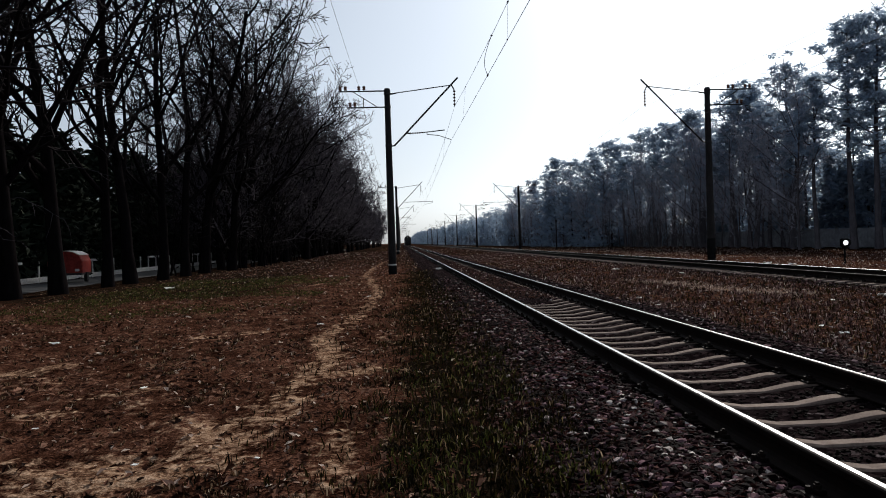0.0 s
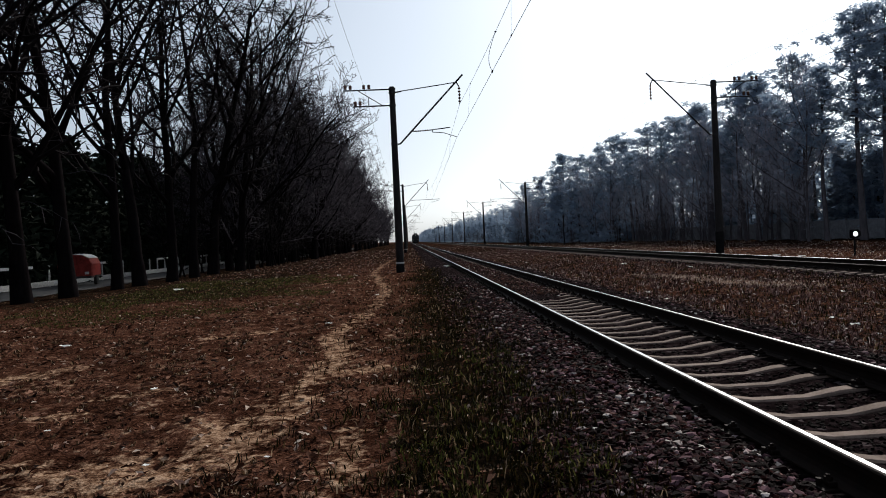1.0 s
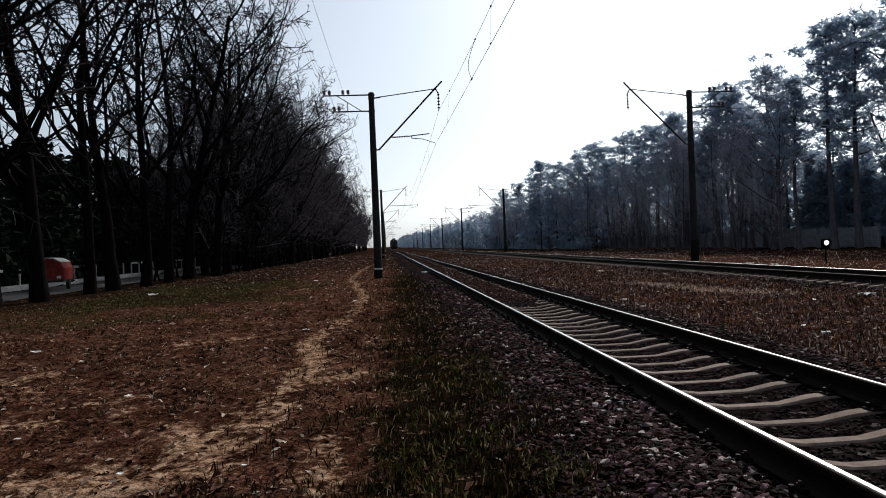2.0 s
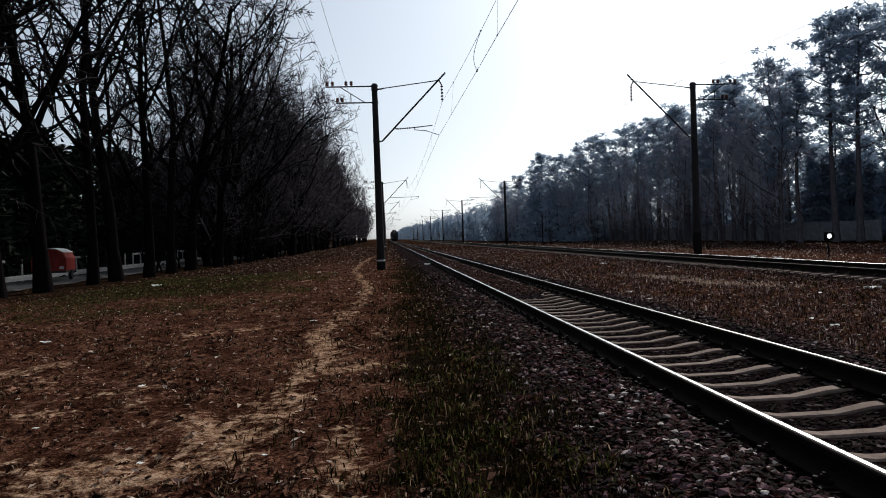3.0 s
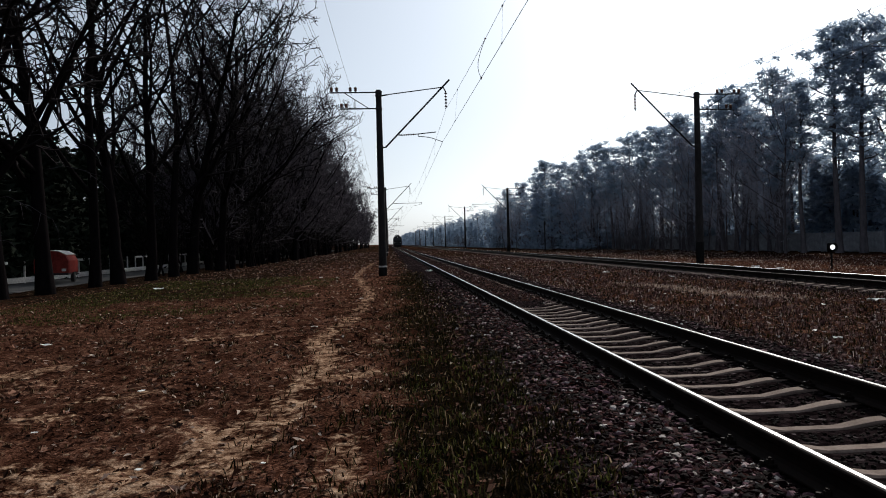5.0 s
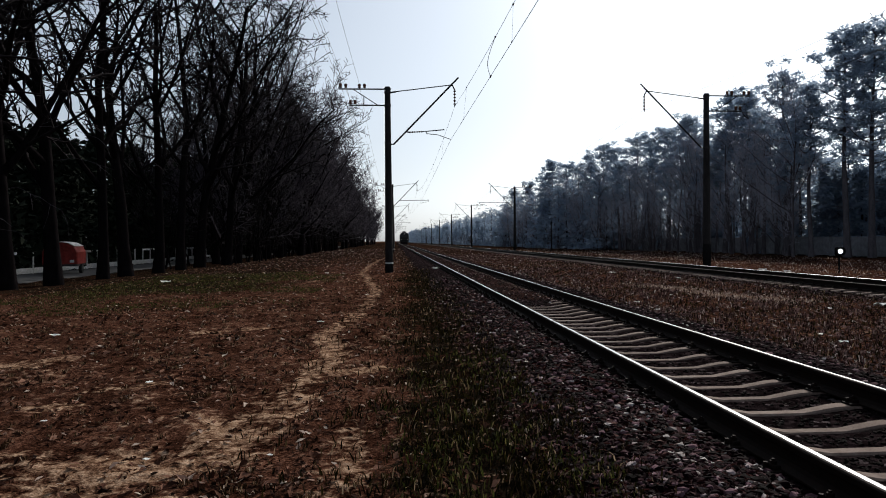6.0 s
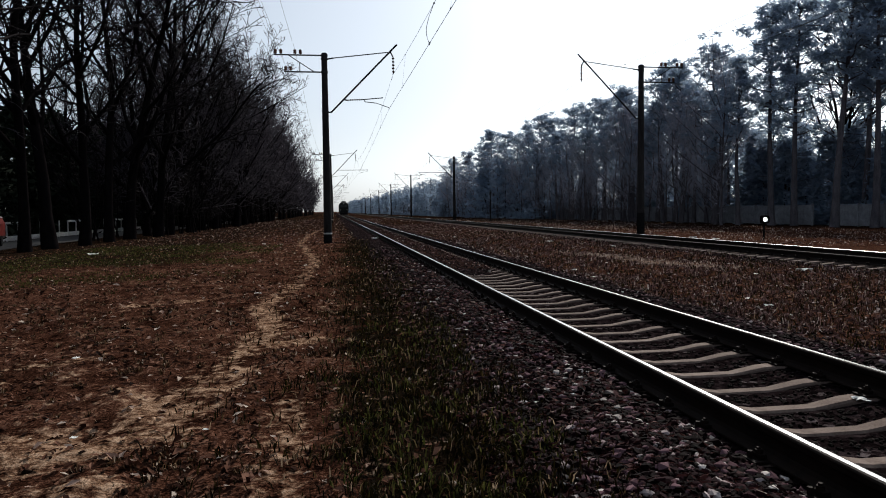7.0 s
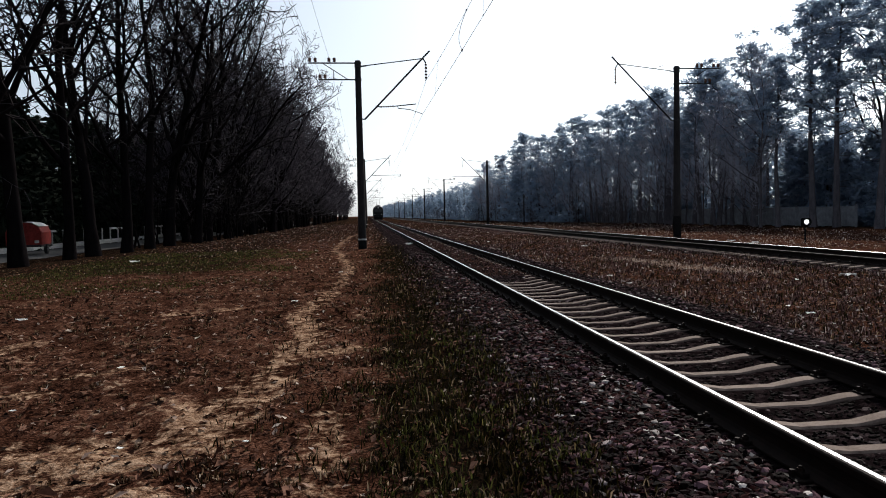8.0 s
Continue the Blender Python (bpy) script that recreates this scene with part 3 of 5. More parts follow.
contact_line(2.84, LEFT_Y, 1, 0.0, 21.1)
contact_line(13.42, RIGHT_Y, -1, 0.0, 0)
for px, z in ((-2.36, 9.24), (-2.1, 9.24), (-1.42, 9.24)):
    wire("feeder_wire", [(LEFT_X + px, y, z - 0.27 + 0.26) for y in LEFT_Y], 0.85, 0.006, "thin feeder wire strung between mast crossarms")
wire("feeder_wire", [(LEFT_X - 1.88, y, 8.42 - 0.01) for y in LEFT_Y], 0.85, 0.005, "thin feeder wire strung between mast crossarms")
for px, z in ((2.36, 9.24),):
    wire("feeder_wire", [(RIGHT_X + px, y, z - 0.04) for y in RIGHT_Y], 0.9, 0.006, "thin feeder wire strung between mast crossarms")


# ---- the train ----
def build_locomotive():
    """A box-shaped electric locomotive; its front is at y = 0 and it faces -y."""
    lo = thing("locomotive", "dark electric locomotive with a rounded roof coming down the track", "locomotive")
    L, W = 16.5, 3.0
    sect = [(-1.5, 1.05), (-1.56, 1.5), (-1.56, 3.1), (-1.48, 3.55), (-1.2, 3.95), (-0.7, 4.2), (0, 4.28)]
    sect = sect + [(-x, z) for x, z in reversed(sect[:-1])]
    n = len(sect)
    stations = [(0.0, 0.9, 0.1), (0.25, 0.97, 0.03), (0.8, 1.0, 0.0), (L - 0.8, 1.0, 0.0), (L - 0.25, 0.97, 0.03), (L, 0.9, 0.1)]
    V = [(x * k, y, 1.05 + (z - 1.05) * (1 - d * 0.5)) for y, k, d in stations for x, z in sect]
    F = [(j * n + k, j * n + (k + 1) % n, (j + 1) * n + (k + 1) % n, (j + 1) * n + k) for j in range(len(stations) - 1) for k in range(n)]
    F += [tuple(range(n))[::-1], tuple(range(n * (len(stations) - 1), n * len(stations)))]
    body = mesh_object("body", V, F, loco_paint, lo, "dark green painted body")
    for x in (-0.66, 0.66):
        bm = bmesh.new()
        box(bm, x, -0.01, 2.95, 1.0, 0.05, 0.75, 0.02)
        part("windscreen", bm, pane, body, "dark windscreen glass")
    bm = bmesh.new()
    box(bm, 0, -0.015, 1.75, 2.4, 0.05, 0.4, 0.02)
    part("front_band", bm, loco_roof, body, "grey front band")
    for x, z, r in ((0, 3.72, 0.17), (-1.05, 1.72, 0.11), (1.05, 1.72, 0.11)):
        bm = bmesh.new()
        rod(bm, (x, 0.06, z), (x, -0.07, z), r * 1.1, r, 14)
        part("headlight", bm, lamp_glass, body, "unlit round headlight")
    for y in (3.5, L - 3.5):
        for s in (-1, 1):
            bm = bmesh.new()
            box(bm, s * 1.56, y, 2.85, 0.05, 1.1, 0.6, 0.015)
            part("side_window", bm, pane, body)
    bm = bmesh.new()
    for y in (3.2, 8.2, 13.0):
        box(bm, 0, y, 4.36, 1.5, 2.4, 0.24, 0.05)
    part("roof_gear", bm, loco_roof, lo, "grey rooftop equipment boxes")
    bm = bmesh.new()
    box(bm, 0, 2.2, 4.55, 0.9, 1.6, 0.1, 0.02)
    for s in (-1, 1):
        rod(bm, (s * 0.35, 1.5, 4.6), (s * 0.5, 3.0, 5.3), 0.03)
        rod(bm, (s * 0.5, 3.0, 5.3), (s * 0.45, 1.8, 6.2), 0.025)
    rod(bm, (-0.85, 1.8, 6.25), (0.85, 1.8, 6.25), 0.03)
    part("pantograph", bm, dark_steel, lo, "raised steel pantograph")
    bm = bmesh.new()
    box(bm, 0, 0.25, 0.98, 2.9, 0.5, 0.3, 0.03)
    part("buffer_beam", bm, loco_roof, lo)
    bm = bmesh.new()
    box(bm, 0, 0.0, 0.42, 2.5, 0.12, 0.5, 0.03, pose(0, 0, 0, -15))
    part("snow_plough", bm, black_paint, lo)
    bm = bmesh.new()
    box(bm, 0, -0.25, 1.0, 0.3, 0.5, 0.32, 0.04)
    part("coupler", bm, dark_steel, lo)
    for s in (-1, 1):
        bm = bmesh.new()
        rod(bm, (s * 0.95, 0.1, 1.02), (s * 0.95, -0.3, 1.02), 0.09)
        rod(bm, (s * 0.95, -0.3, 1.02), (s * 0.95, -0.36, 1.02), 0.2)
        part("buffer", bm, dark_steel, lo)
    bm = bmesh.new()
    box(bm, 0, L / 2, 0.85, 2.4, L - 1.4, 0.45, 0.05)
    part("underframe", bm, black_paint, lo)
    for y0 in (3.6, L - 3.6):
        bm = bmesh.new()
        for s in (-1, 1):
            box(bm, s * 1.02, y0, 0.66, 0.16, 4.2, 0.34, 0.03)
        box(bm, 0, y0, 0.7, 2.0, 0.5, 0.3, 0.03)
        bogie = part("bogie", bm, black_paint, lo)
        for dy in (-1.5, 1.5):
            bm = bmesh.new()
            for s in (-1, 1):
                rod(bm, (s * 0.72, y0 + dy, 0.625), (s * 0.86, y0 + dy, 0.625), 0.625, None, 24)
            rod(bm, (-0.8, y0 + dy, 0.625), (0.8, y0 + dy, 0.625), 0.09)
            part("wheelset", bm, dark_steel, bogie)
    return lo


locomotive = build_locomotive()


# ---- trees ----
def turned(d, angle, rnd):
    """d tilted by about angle degrees to a random side."""
    side = d.cross(Vector((rnd.gauss(0, 1), rnd.gauss(0, 1), rnd.gauss(0, 1))))
    if side.length < 1e-4:
        side = Vector((1, 0, 0))
    side.normalize()
    a = radians(angle)
    return (d * math.cos(a) + side * math.sin(a)).normalized()


def grow(out, p, d, length, r, level, spec, rnd):
    """One limb and all that it carries, as strokes in out[level]."""
    n = spec["segs"][level]
    pts, radii = [p.copy()], [r]
    tip = spec["tip"]
    for k in range(n):
        d = turned(d, rnd.uniform(0, spec["wobble"][level]), rnd)
        d = (d + Vector((0, 0, spec["rise"][level]))).normalized()
        p = p + d * (length / n)
        pts.append(p.copy())
        radii.append(max(tip, r * (1 - (1 - spec["taper"][level]) * (k + 1) / n)))
    out[level].append((pts, radii))
    if level + 1 >= len(spec["segs"]):
        return
    count = spec["kids"][level]
    count = max(1, int(count * rnd.uniform(0.8, 1.2) + 0.5))
    lo = spec["from"][level]
    for k in range(count):
        t = lo + (1 - lo) * (k + rnd.random()) / count
        t = min(t, 0.999)
        i = int(t * n)
        q = pts[i].lerp(pts[i + 1], t * n - i)
        rr = radii[i] * spec["thin"][level]
        dd = (pts[i + 1] - pts[i]).normalized()
        dd = turned(dd, rnd.uniform(*spec["angle"][level]), rnd)
        ll = length * spec["short"][level] * rnd.uniform(0.6, 1.15) * (1.15 - 0.6 * t if level else 1.0)
        grow(out, q, dd, ll, max(tip, rr), level + 1, spec, rnd)


def bare_tree_meshes(seed, spec, tall):
    rnd = random.Random(seed)
    out = [[] for _ in spec["segs"]]
    stems = spec.get("stems", 1)
    for k in range(stems):
        d = turned(Vector((0, 0, 1)), rnd.uniform(*spec.get("lean", (0, 4))), rnd)
        grow(out, Vector((rnd.uniform(-.15, .15) * (stems - 1), rnd.uniform(-.15, .15) * (stems - 1), -0.25)), d, tall * rnd.uniform(0.9, 1.05), spec["girth"] * rnd.uniform(0.85, 1.1), 0, spec, rnd)
    meshes = []
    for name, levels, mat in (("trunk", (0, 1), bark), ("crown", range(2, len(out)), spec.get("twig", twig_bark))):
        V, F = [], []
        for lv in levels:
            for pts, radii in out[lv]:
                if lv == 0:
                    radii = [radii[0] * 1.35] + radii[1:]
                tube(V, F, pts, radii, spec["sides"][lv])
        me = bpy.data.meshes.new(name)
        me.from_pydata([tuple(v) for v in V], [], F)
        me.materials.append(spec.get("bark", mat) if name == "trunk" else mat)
        me.polygons.foreach_set("use_smooth", [True] * len(me.polygons))
        meshes.append((name, me))
    return meshes


def planted(name, meshes, m, label, category, group):
    t = thing(name, label, category, m, group)
    for n, me in meshes:
        c = new(n, me)
        c.parent = t
    return t


def at_ground(x, y, turn=0.0, size=1.0, lean=0.0):
    return pose(x, y, height(x, y), lean, 0, turn) @ Matrix.Scale(size, 4)


BIG = dict(segs=(9, 6, 4, 3, 1), wobble=(8, 16, 22, 24, 26), rise=(0.05, 0.085, 0.05, 0.02, 0.0), taper=(0.3, 0.3, 0.35, 0.45, 0.6),
           kids=(13, 8, 6, 3), **{"from": (0.24, 0.14, 0.12, 0.1)}, angle=((26, 64), (28, 60), (32, 66), (30, 70)),
           short=(0.5, 0.46, 0.46, 0.5), thin=(0.6, 0.6, 0.55, 0.6), sides=(10, 6, 4, 3, 3), tip=0.017, girth=0.27)
FAR = dict(BIG, twig=hazed_twig, segs=(6, 4, 3, 1), kids=(14, 9, 9), sides=(6, 4, 3, 3), tip=0.02, wobble=(6, 12, 18, 24), rise=(0.05, 0.08, 0.05, 0.02), taper=(0.3, 0.3, 0.35, 0.5),
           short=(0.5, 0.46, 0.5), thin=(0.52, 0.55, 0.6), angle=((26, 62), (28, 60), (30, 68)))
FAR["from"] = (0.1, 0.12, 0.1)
BUSH = dict(segs=(4, 3, 2), kids=(6, 5), sides=(4, 3, 3), tip=0.010, girth=0.035, stems=6, lean=(4, 28), wobble=(12, 18, 24), rise=(0.05, 0.03, 0.0), taper=(0.35, 0.4, 0.5),
            short=(0.5, 0.5), thin=(0.6, 0.65), angle=((20, 50), (25, 60)), bark=hazed_shrub_bark, twig=hazed_shrub_bark)
BUSH["from"] = (0.15, 0.15)

BUSH = dict(BUSH, bark=pine_bark, twig=pine_bark)
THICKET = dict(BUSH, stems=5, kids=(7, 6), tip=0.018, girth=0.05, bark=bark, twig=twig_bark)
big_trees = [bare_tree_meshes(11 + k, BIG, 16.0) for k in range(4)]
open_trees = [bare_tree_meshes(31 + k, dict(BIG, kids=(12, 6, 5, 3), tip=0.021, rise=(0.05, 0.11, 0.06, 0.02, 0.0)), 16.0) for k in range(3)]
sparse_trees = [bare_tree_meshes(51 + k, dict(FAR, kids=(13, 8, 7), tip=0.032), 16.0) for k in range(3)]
slim_trees = [bare_tree_meshes(61 + k, dict(FAR, kids=(13, 8, 6), tip=0.02, girth=0.16, twig=hazed_shrub_bark, bark=pine_bark), 16.0) for k in range(3)]
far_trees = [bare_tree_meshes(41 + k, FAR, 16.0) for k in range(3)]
bushes = [bare_tree_meshes(71 + k, BUSH, 3.0) for k in range(3)]

rnd = random.Random(5)
LEAFLESS = "tall leafless tree at the edge of the verge, bark darkened as backlit"
near_row = [(-14.9, 21.5), (-15.0, 27.3), (-14.6, 30.2), (-14.6, 35.2), (-14.2, 37.2), (-14.0, 41.5), (-13.9, 45.6), (-13.8, 49.5), (-13.0, 54.0), (-13.4, 59.5), (-13.0, 66.0), (-13.2, 73.0), (-16.0, 24.2)]
verge_trees = []
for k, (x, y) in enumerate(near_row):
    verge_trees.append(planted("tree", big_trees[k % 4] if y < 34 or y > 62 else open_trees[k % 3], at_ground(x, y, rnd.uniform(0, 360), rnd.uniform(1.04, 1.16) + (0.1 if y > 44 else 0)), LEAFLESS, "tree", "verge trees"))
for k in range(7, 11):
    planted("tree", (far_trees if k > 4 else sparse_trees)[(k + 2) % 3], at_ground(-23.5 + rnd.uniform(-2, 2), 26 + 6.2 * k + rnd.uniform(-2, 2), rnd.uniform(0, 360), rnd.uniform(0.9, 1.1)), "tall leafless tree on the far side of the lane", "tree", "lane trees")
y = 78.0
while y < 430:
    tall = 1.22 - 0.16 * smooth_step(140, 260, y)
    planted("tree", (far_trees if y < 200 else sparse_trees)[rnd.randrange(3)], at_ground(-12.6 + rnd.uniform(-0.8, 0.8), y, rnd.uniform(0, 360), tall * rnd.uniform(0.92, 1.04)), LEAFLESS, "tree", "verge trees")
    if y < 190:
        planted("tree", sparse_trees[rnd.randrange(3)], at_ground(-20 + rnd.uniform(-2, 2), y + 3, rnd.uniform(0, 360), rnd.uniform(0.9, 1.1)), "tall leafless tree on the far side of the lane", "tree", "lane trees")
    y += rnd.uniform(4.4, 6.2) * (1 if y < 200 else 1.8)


def hanging_branch(tree, root, way, length, seed):
    """A pale dead branch that droops from a stem over the verge, with its side twigs."""
    r = random.Random(seed)
    V, F = [], []
    root = tree.matrix_basis.inverted() @ Vector(root)
    way = tree.matrix_basis.to_3x3().inverted() @ Vector(way)

    def stroke(p, d, ln, rad, depth):
        pts = [p.copy()]
        for _ in range(6):
            d = (turned(d, r.uniform(0, 22), r) + Vector((0, 0, -0.12))).normalized()
            p = p + d * ln / 6
            pts.append(p.copy())
        tube(V, F, pts, [rad * (1 - 0.12 * k) for k in range(7)], 4)
        if depth:
            for k in range(2, 7):
                if r.random() < 0.75:
                    stroke(pts[k], turned(d, r.uniform(30, 70), r), ln * r.uniform(0.25, 0.45), rad * 0.55, depth - 1)
    stroke(root, way.normalized(), length, 0.014, 1)
    mesh_object("dead_branch", V, F, pine_bark, tree, "pale dead drooping branch")


for k, root, way, length in ((0, (-14.7, 21.6, 2.9), (0.8, 0.3, 0.1), 2.6), (0, (-14.7, 21.5, 4.2), (0.7, -0.2, 0.2), 2.2), (1, (-14.8, 27.2, 5.6), (0.8, -0.5, 0.2), 3.0), (1, (-14.8, 27.2, 3.4), (0.7, -0.5, 0.3), 2.4), (2, (-14.4, 30.2, 4.8), (0.8, -0.3, 0.3), 2.0)):
    hanging_branch(verge_trees[k], root, way, length, 900 + int(10 * root[2]))


def tuft(V, F, c, r, n, rnd, flat=0.6, w=0.16):
    """A loose clump of narrow blades about c."""
    for _ in range(n):
        d = Vector((rnd.gauss(0, 1), rnd.gauss(0, 1), rnd.gauss(0, 1) * flat + 0.25)).normalized()
        o = c + Vector((rnd.gauss(0, 1), rnd.gauss(0, 1), rnd.gauss(0, 0.6))) * r * 0.45
        s = d.cross(Vector((rnd.gauss(0, 1), rnd.gauss(0, 1), rnd.gauss(0, 1)))).normalized() * r * w
        b = len(V)
        V += [o - s, o + s, o + d * r * rnd.uniform(0.5, 1.0)]
        F.append((b, b + 1, b + 2))


def pine_meshes(seed, tall, blades):
    rnd = random.Random(seed)
    V, F, C, G = [], [], [], []
    p, d = Vector((0, 0, -0.3)), turned(Vector((0, 0, 1)), rnd.uniform(0, 2.5), rnd)
    pts, n = [p.copy()], 10
    for k in range(n):
        d = (turned(d, rnd.uniform(0, 4), rnd) + Vector((0, 0, 0.12))).normalized()
        p = p + d * tall / n
        pts.append(p.copy())
    r0 = 0.25 * tall / 16
    tube(V, F, pts, [r0 * 1.3] + [r0 * (1 - 0.85 * k / n) for k in range(1, n + 1)], 8)
    lo = rnd.uniform(0.42, 0.56)
    for k in range(30):
        t = lo + (1 - lo) * (k + rnd.random()) / 30
        i = min(n - 1, int(t * n))
        q = pts[i].lerp(pts[i + 1], min(1, t * n - i))
        az = 2.4 * k + rnd.uniform(-0.5, 0.5)
        u = (t - lo) / (1 - lo)
        reach = (0.5 + 1.9 * math.sin(math.pi * min(1, 0.32 + u * 0.62))) * rnd.uniform(0.5, 1.2) * tall / 16
        dirv = Vector((math.cos(az), math.sin(az), rnd.uniform(-0.05, 0.45)))
        limb = [q]
        for j in range(1, 4):
            limb.append(q + dirv * reach * j / 3 + Vector((rnd.uniform(-.15, .15), rnd.uniform(-.15, .15), 0.1 * j * j * rnd.random())))
        tube(V, F, limb, [0.06, 0.045, 0.03, 0.015], 4)
        # flat pads of needles on the outer half of the limb
        for j in range(rnd.randint(4, 6)):
            c = limb[1 + j % 3 if j < 3 else 3] + Vector((rnd.gauss(0, 0.4), rnd.gauss(0, 0.4), rnd.gauss(0.12, 0.12)))
            tuft(C, G, c, rnd.uniform(0.34, 0.56), blades, rnd, 0.45, 0.17)
    for j in range(7):
        tuft(C, G, pts[-1] + Vector((rnd.gauss(0, 0.55), rnd.gauss(0, 0.55), rnd.uniform(-0.7, 0.2))), rnd.uniform(0.35, 0.5), blades, rnd, 0.45, 0.17)
    # dead stubs on the bare stem
    for k in range(7):
        t = rnd.uniform(0.2, lo)
        i = int(t * n)
        q = pts[i].lerp(pts[i + 1], t * n - i)
        az = rnd.uniform(0, 6.28)
        tube(V, F, [q, q + Vector((math.cos(az), math.sin(az), rnd.uniform(-.2, .3))) * rnd.uniform(0.5, 1.6)], [0.025, 0.008], 3)
    res = []
    for name, vv, ff, mat in (("trunk", V, F, pine_bark), ("crown", C, G, hazed_needles)):
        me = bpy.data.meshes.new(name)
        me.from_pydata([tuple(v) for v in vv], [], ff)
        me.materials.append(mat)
        res.append((name, me))
    return res


def spruce_meshes(seed, tall, wide, leaf, count=210, blades=12, fat=1.12):
    """A dense dark conifer, clothed to the ground."""
    rnd = random.Random(seed)
    V, F, C, G = [], [], [], []
    tube(V, F, [Vector((0, 0, -0.3)), Vector((0.05, 0, tall * 0.5)), Vector((0, 0, tall * 0.97))], [0.17, 0.1, 0.02], 6)
    for k in range(count):
        t = rnd.random() ** 1.15
        z = 0.5 + t * (tall - 0.6)
        r = wide * (1 - t) ** 0.75 * rnd.uniform(0.35, 1.05) + 0.15
        az = rnd.uniform(0, 6.28)
        c = Vector((r * math.cos(az), r * math.sin(az), z - 0.25 * r))
        if rnd.random() < 0.3:
            tube(V, F, [Vector((0, 0, z)), c], [0.03, 0.01], 3)
        tuft(C, G, c, rnd.uniform(0.5, 0.9) * fat, blades, rnd, 0.5, 0.22)
    res = []
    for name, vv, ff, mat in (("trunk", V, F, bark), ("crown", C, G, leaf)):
        me = bpy.data.meshes.new(name)
        me.from_pydata([tuple(v) for v in vv], [], ff)
        me.materials.append(mat)
        res.append((name, me))
    return res


young = [spruce_meshes(330 + k, 10.0, 2.6, hazed_needles) for k in range(3)]
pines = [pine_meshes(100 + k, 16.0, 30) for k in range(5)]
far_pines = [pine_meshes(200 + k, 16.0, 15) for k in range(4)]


def wood_edge(y):
    """The pine wood's front, across from the tracks."""
    return 35.5 - 8.5 * smooth_step(55, 190, y) - 4 * smooth_step(190, 420, y) - 4.5 * smooth_step(420, 900, y)


PINE = "tall scots pine with a bare trunk and ragged crown paled for haze"
LINE = [(38.6, 56.6, 19.2, 0), (39.4, 54.6, 18.9, 1), (38.4, 48.4, 20.2, 2), (40.2, 46.4, 19.6, 3), (41.0, 42.0, 20.0, 0), (43.5, 51.5, 19.4, 4), (44.0, 46.0, 19.0, 1), (38.4, 65.5, 17.9, 3), (38.1, 72.2, 16.9, 4),
        (37.9, 77.5, 18.2, 1), (38.8, 74.8, 17.2, 0), (37.4, 83.6, 16.7, 2), (38.5, 88.0, 16.6, 3), (36.9, 92.0, 16.4, 0), (36.5, 97.0, 16.3, 4), (36.0, 102.0, 17.0, 3), (35.6, 108.0, 16.0, 1), (34.8, 116.6, 17.7, 2),
        (34.4, 120.5, 16.4, 0), (33.8, 126.4, 15.3, 4), (33.2, 134.0, 16.2, 1), (32.5, 141.3, 18.0, 2), (32.2, 146.0, 15.6, 3), (31.2, 159.0, 14.8, 0), (30.2, 178.0, 14.2, 4)]
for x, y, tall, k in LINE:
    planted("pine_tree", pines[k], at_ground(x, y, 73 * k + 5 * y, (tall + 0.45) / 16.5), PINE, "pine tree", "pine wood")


def canopy(y):
    """Height of the wood's common roof, under the pines that stand out."""
    return 15.2 - 1.6 * smooth_step(60, 100, y) - 2.2 * smooth_step(140, 200, y)


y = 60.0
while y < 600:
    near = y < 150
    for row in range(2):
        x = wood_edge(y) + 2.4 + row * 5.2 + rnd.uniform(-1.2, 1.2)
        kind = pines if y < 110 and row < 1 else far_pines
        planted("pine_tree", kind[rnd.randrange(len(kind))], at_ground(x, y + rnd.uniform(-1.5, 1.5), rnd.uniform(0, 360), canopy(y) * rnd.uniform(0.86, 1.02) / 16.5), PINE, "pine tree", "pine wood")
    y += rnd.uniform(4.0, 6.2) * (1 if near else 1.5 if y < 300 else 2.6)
FIRS = "young spruce growing under the pines, foliage paled for haze"
dim = [spruce_meshes(360 + k, 10.0, 2.8, hazed_needles, 75, 8, 1.7) for k in range(3)]
# Pale spruces added along the front to veil the trunks like haze.
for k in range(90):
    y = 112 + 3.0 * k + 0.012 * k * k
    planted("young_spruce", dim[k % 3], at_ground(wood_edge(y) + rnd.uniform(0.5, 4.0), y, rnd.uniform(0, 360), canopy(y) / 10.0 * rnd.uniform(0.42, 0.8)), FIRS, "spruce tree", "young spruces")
for k in range(90):
    y = 560 + 9.0 * k
    planted("young_spruce", dim[k % 3], at_ground(wood_edge(y) + rnd.uniform(1.0, 7.0), y, rnd.uniform(0, 360), rnd.uniform(1.0, 1.4)), FIRS, "spruce tree", "young spruces")
for k in range(104):
    y = 36 + 3.0 * k + 0.024 * k * k
    planted("young_spruce", dim[k % 3], at_ground(wood_edge(y) + rnd.uniform(8, 14), y, rnd.uniform(0, 360), rnd.uniform(0.75, 1.1)), FIRS, "spruce tree", "young spruces")
for k in range(14):
    y = 43 + 2.2 * k
    planted("young_spruce", young[k % 3], at_ground(wood_edge(y) + rnd.uniform(7.5, 11.0), y, rnd.uniform(0, 360), rnd.uniform(0.5, 0.95)), FIRS, "spruce tree", "young spruces")
for k in range(34):
    y = 46 + 4.4 * k
    planted("young_spruce", young[k % 3], at_ground(wood_edge(y) + rnd.uniform(6.5, 10.0), y + rnd.uniform(-1.5, 1.5), rnd.uniform(0, 360), rnd.uniform(0.6, 1.0)), FIRS, "spruce tree", "young spruces")
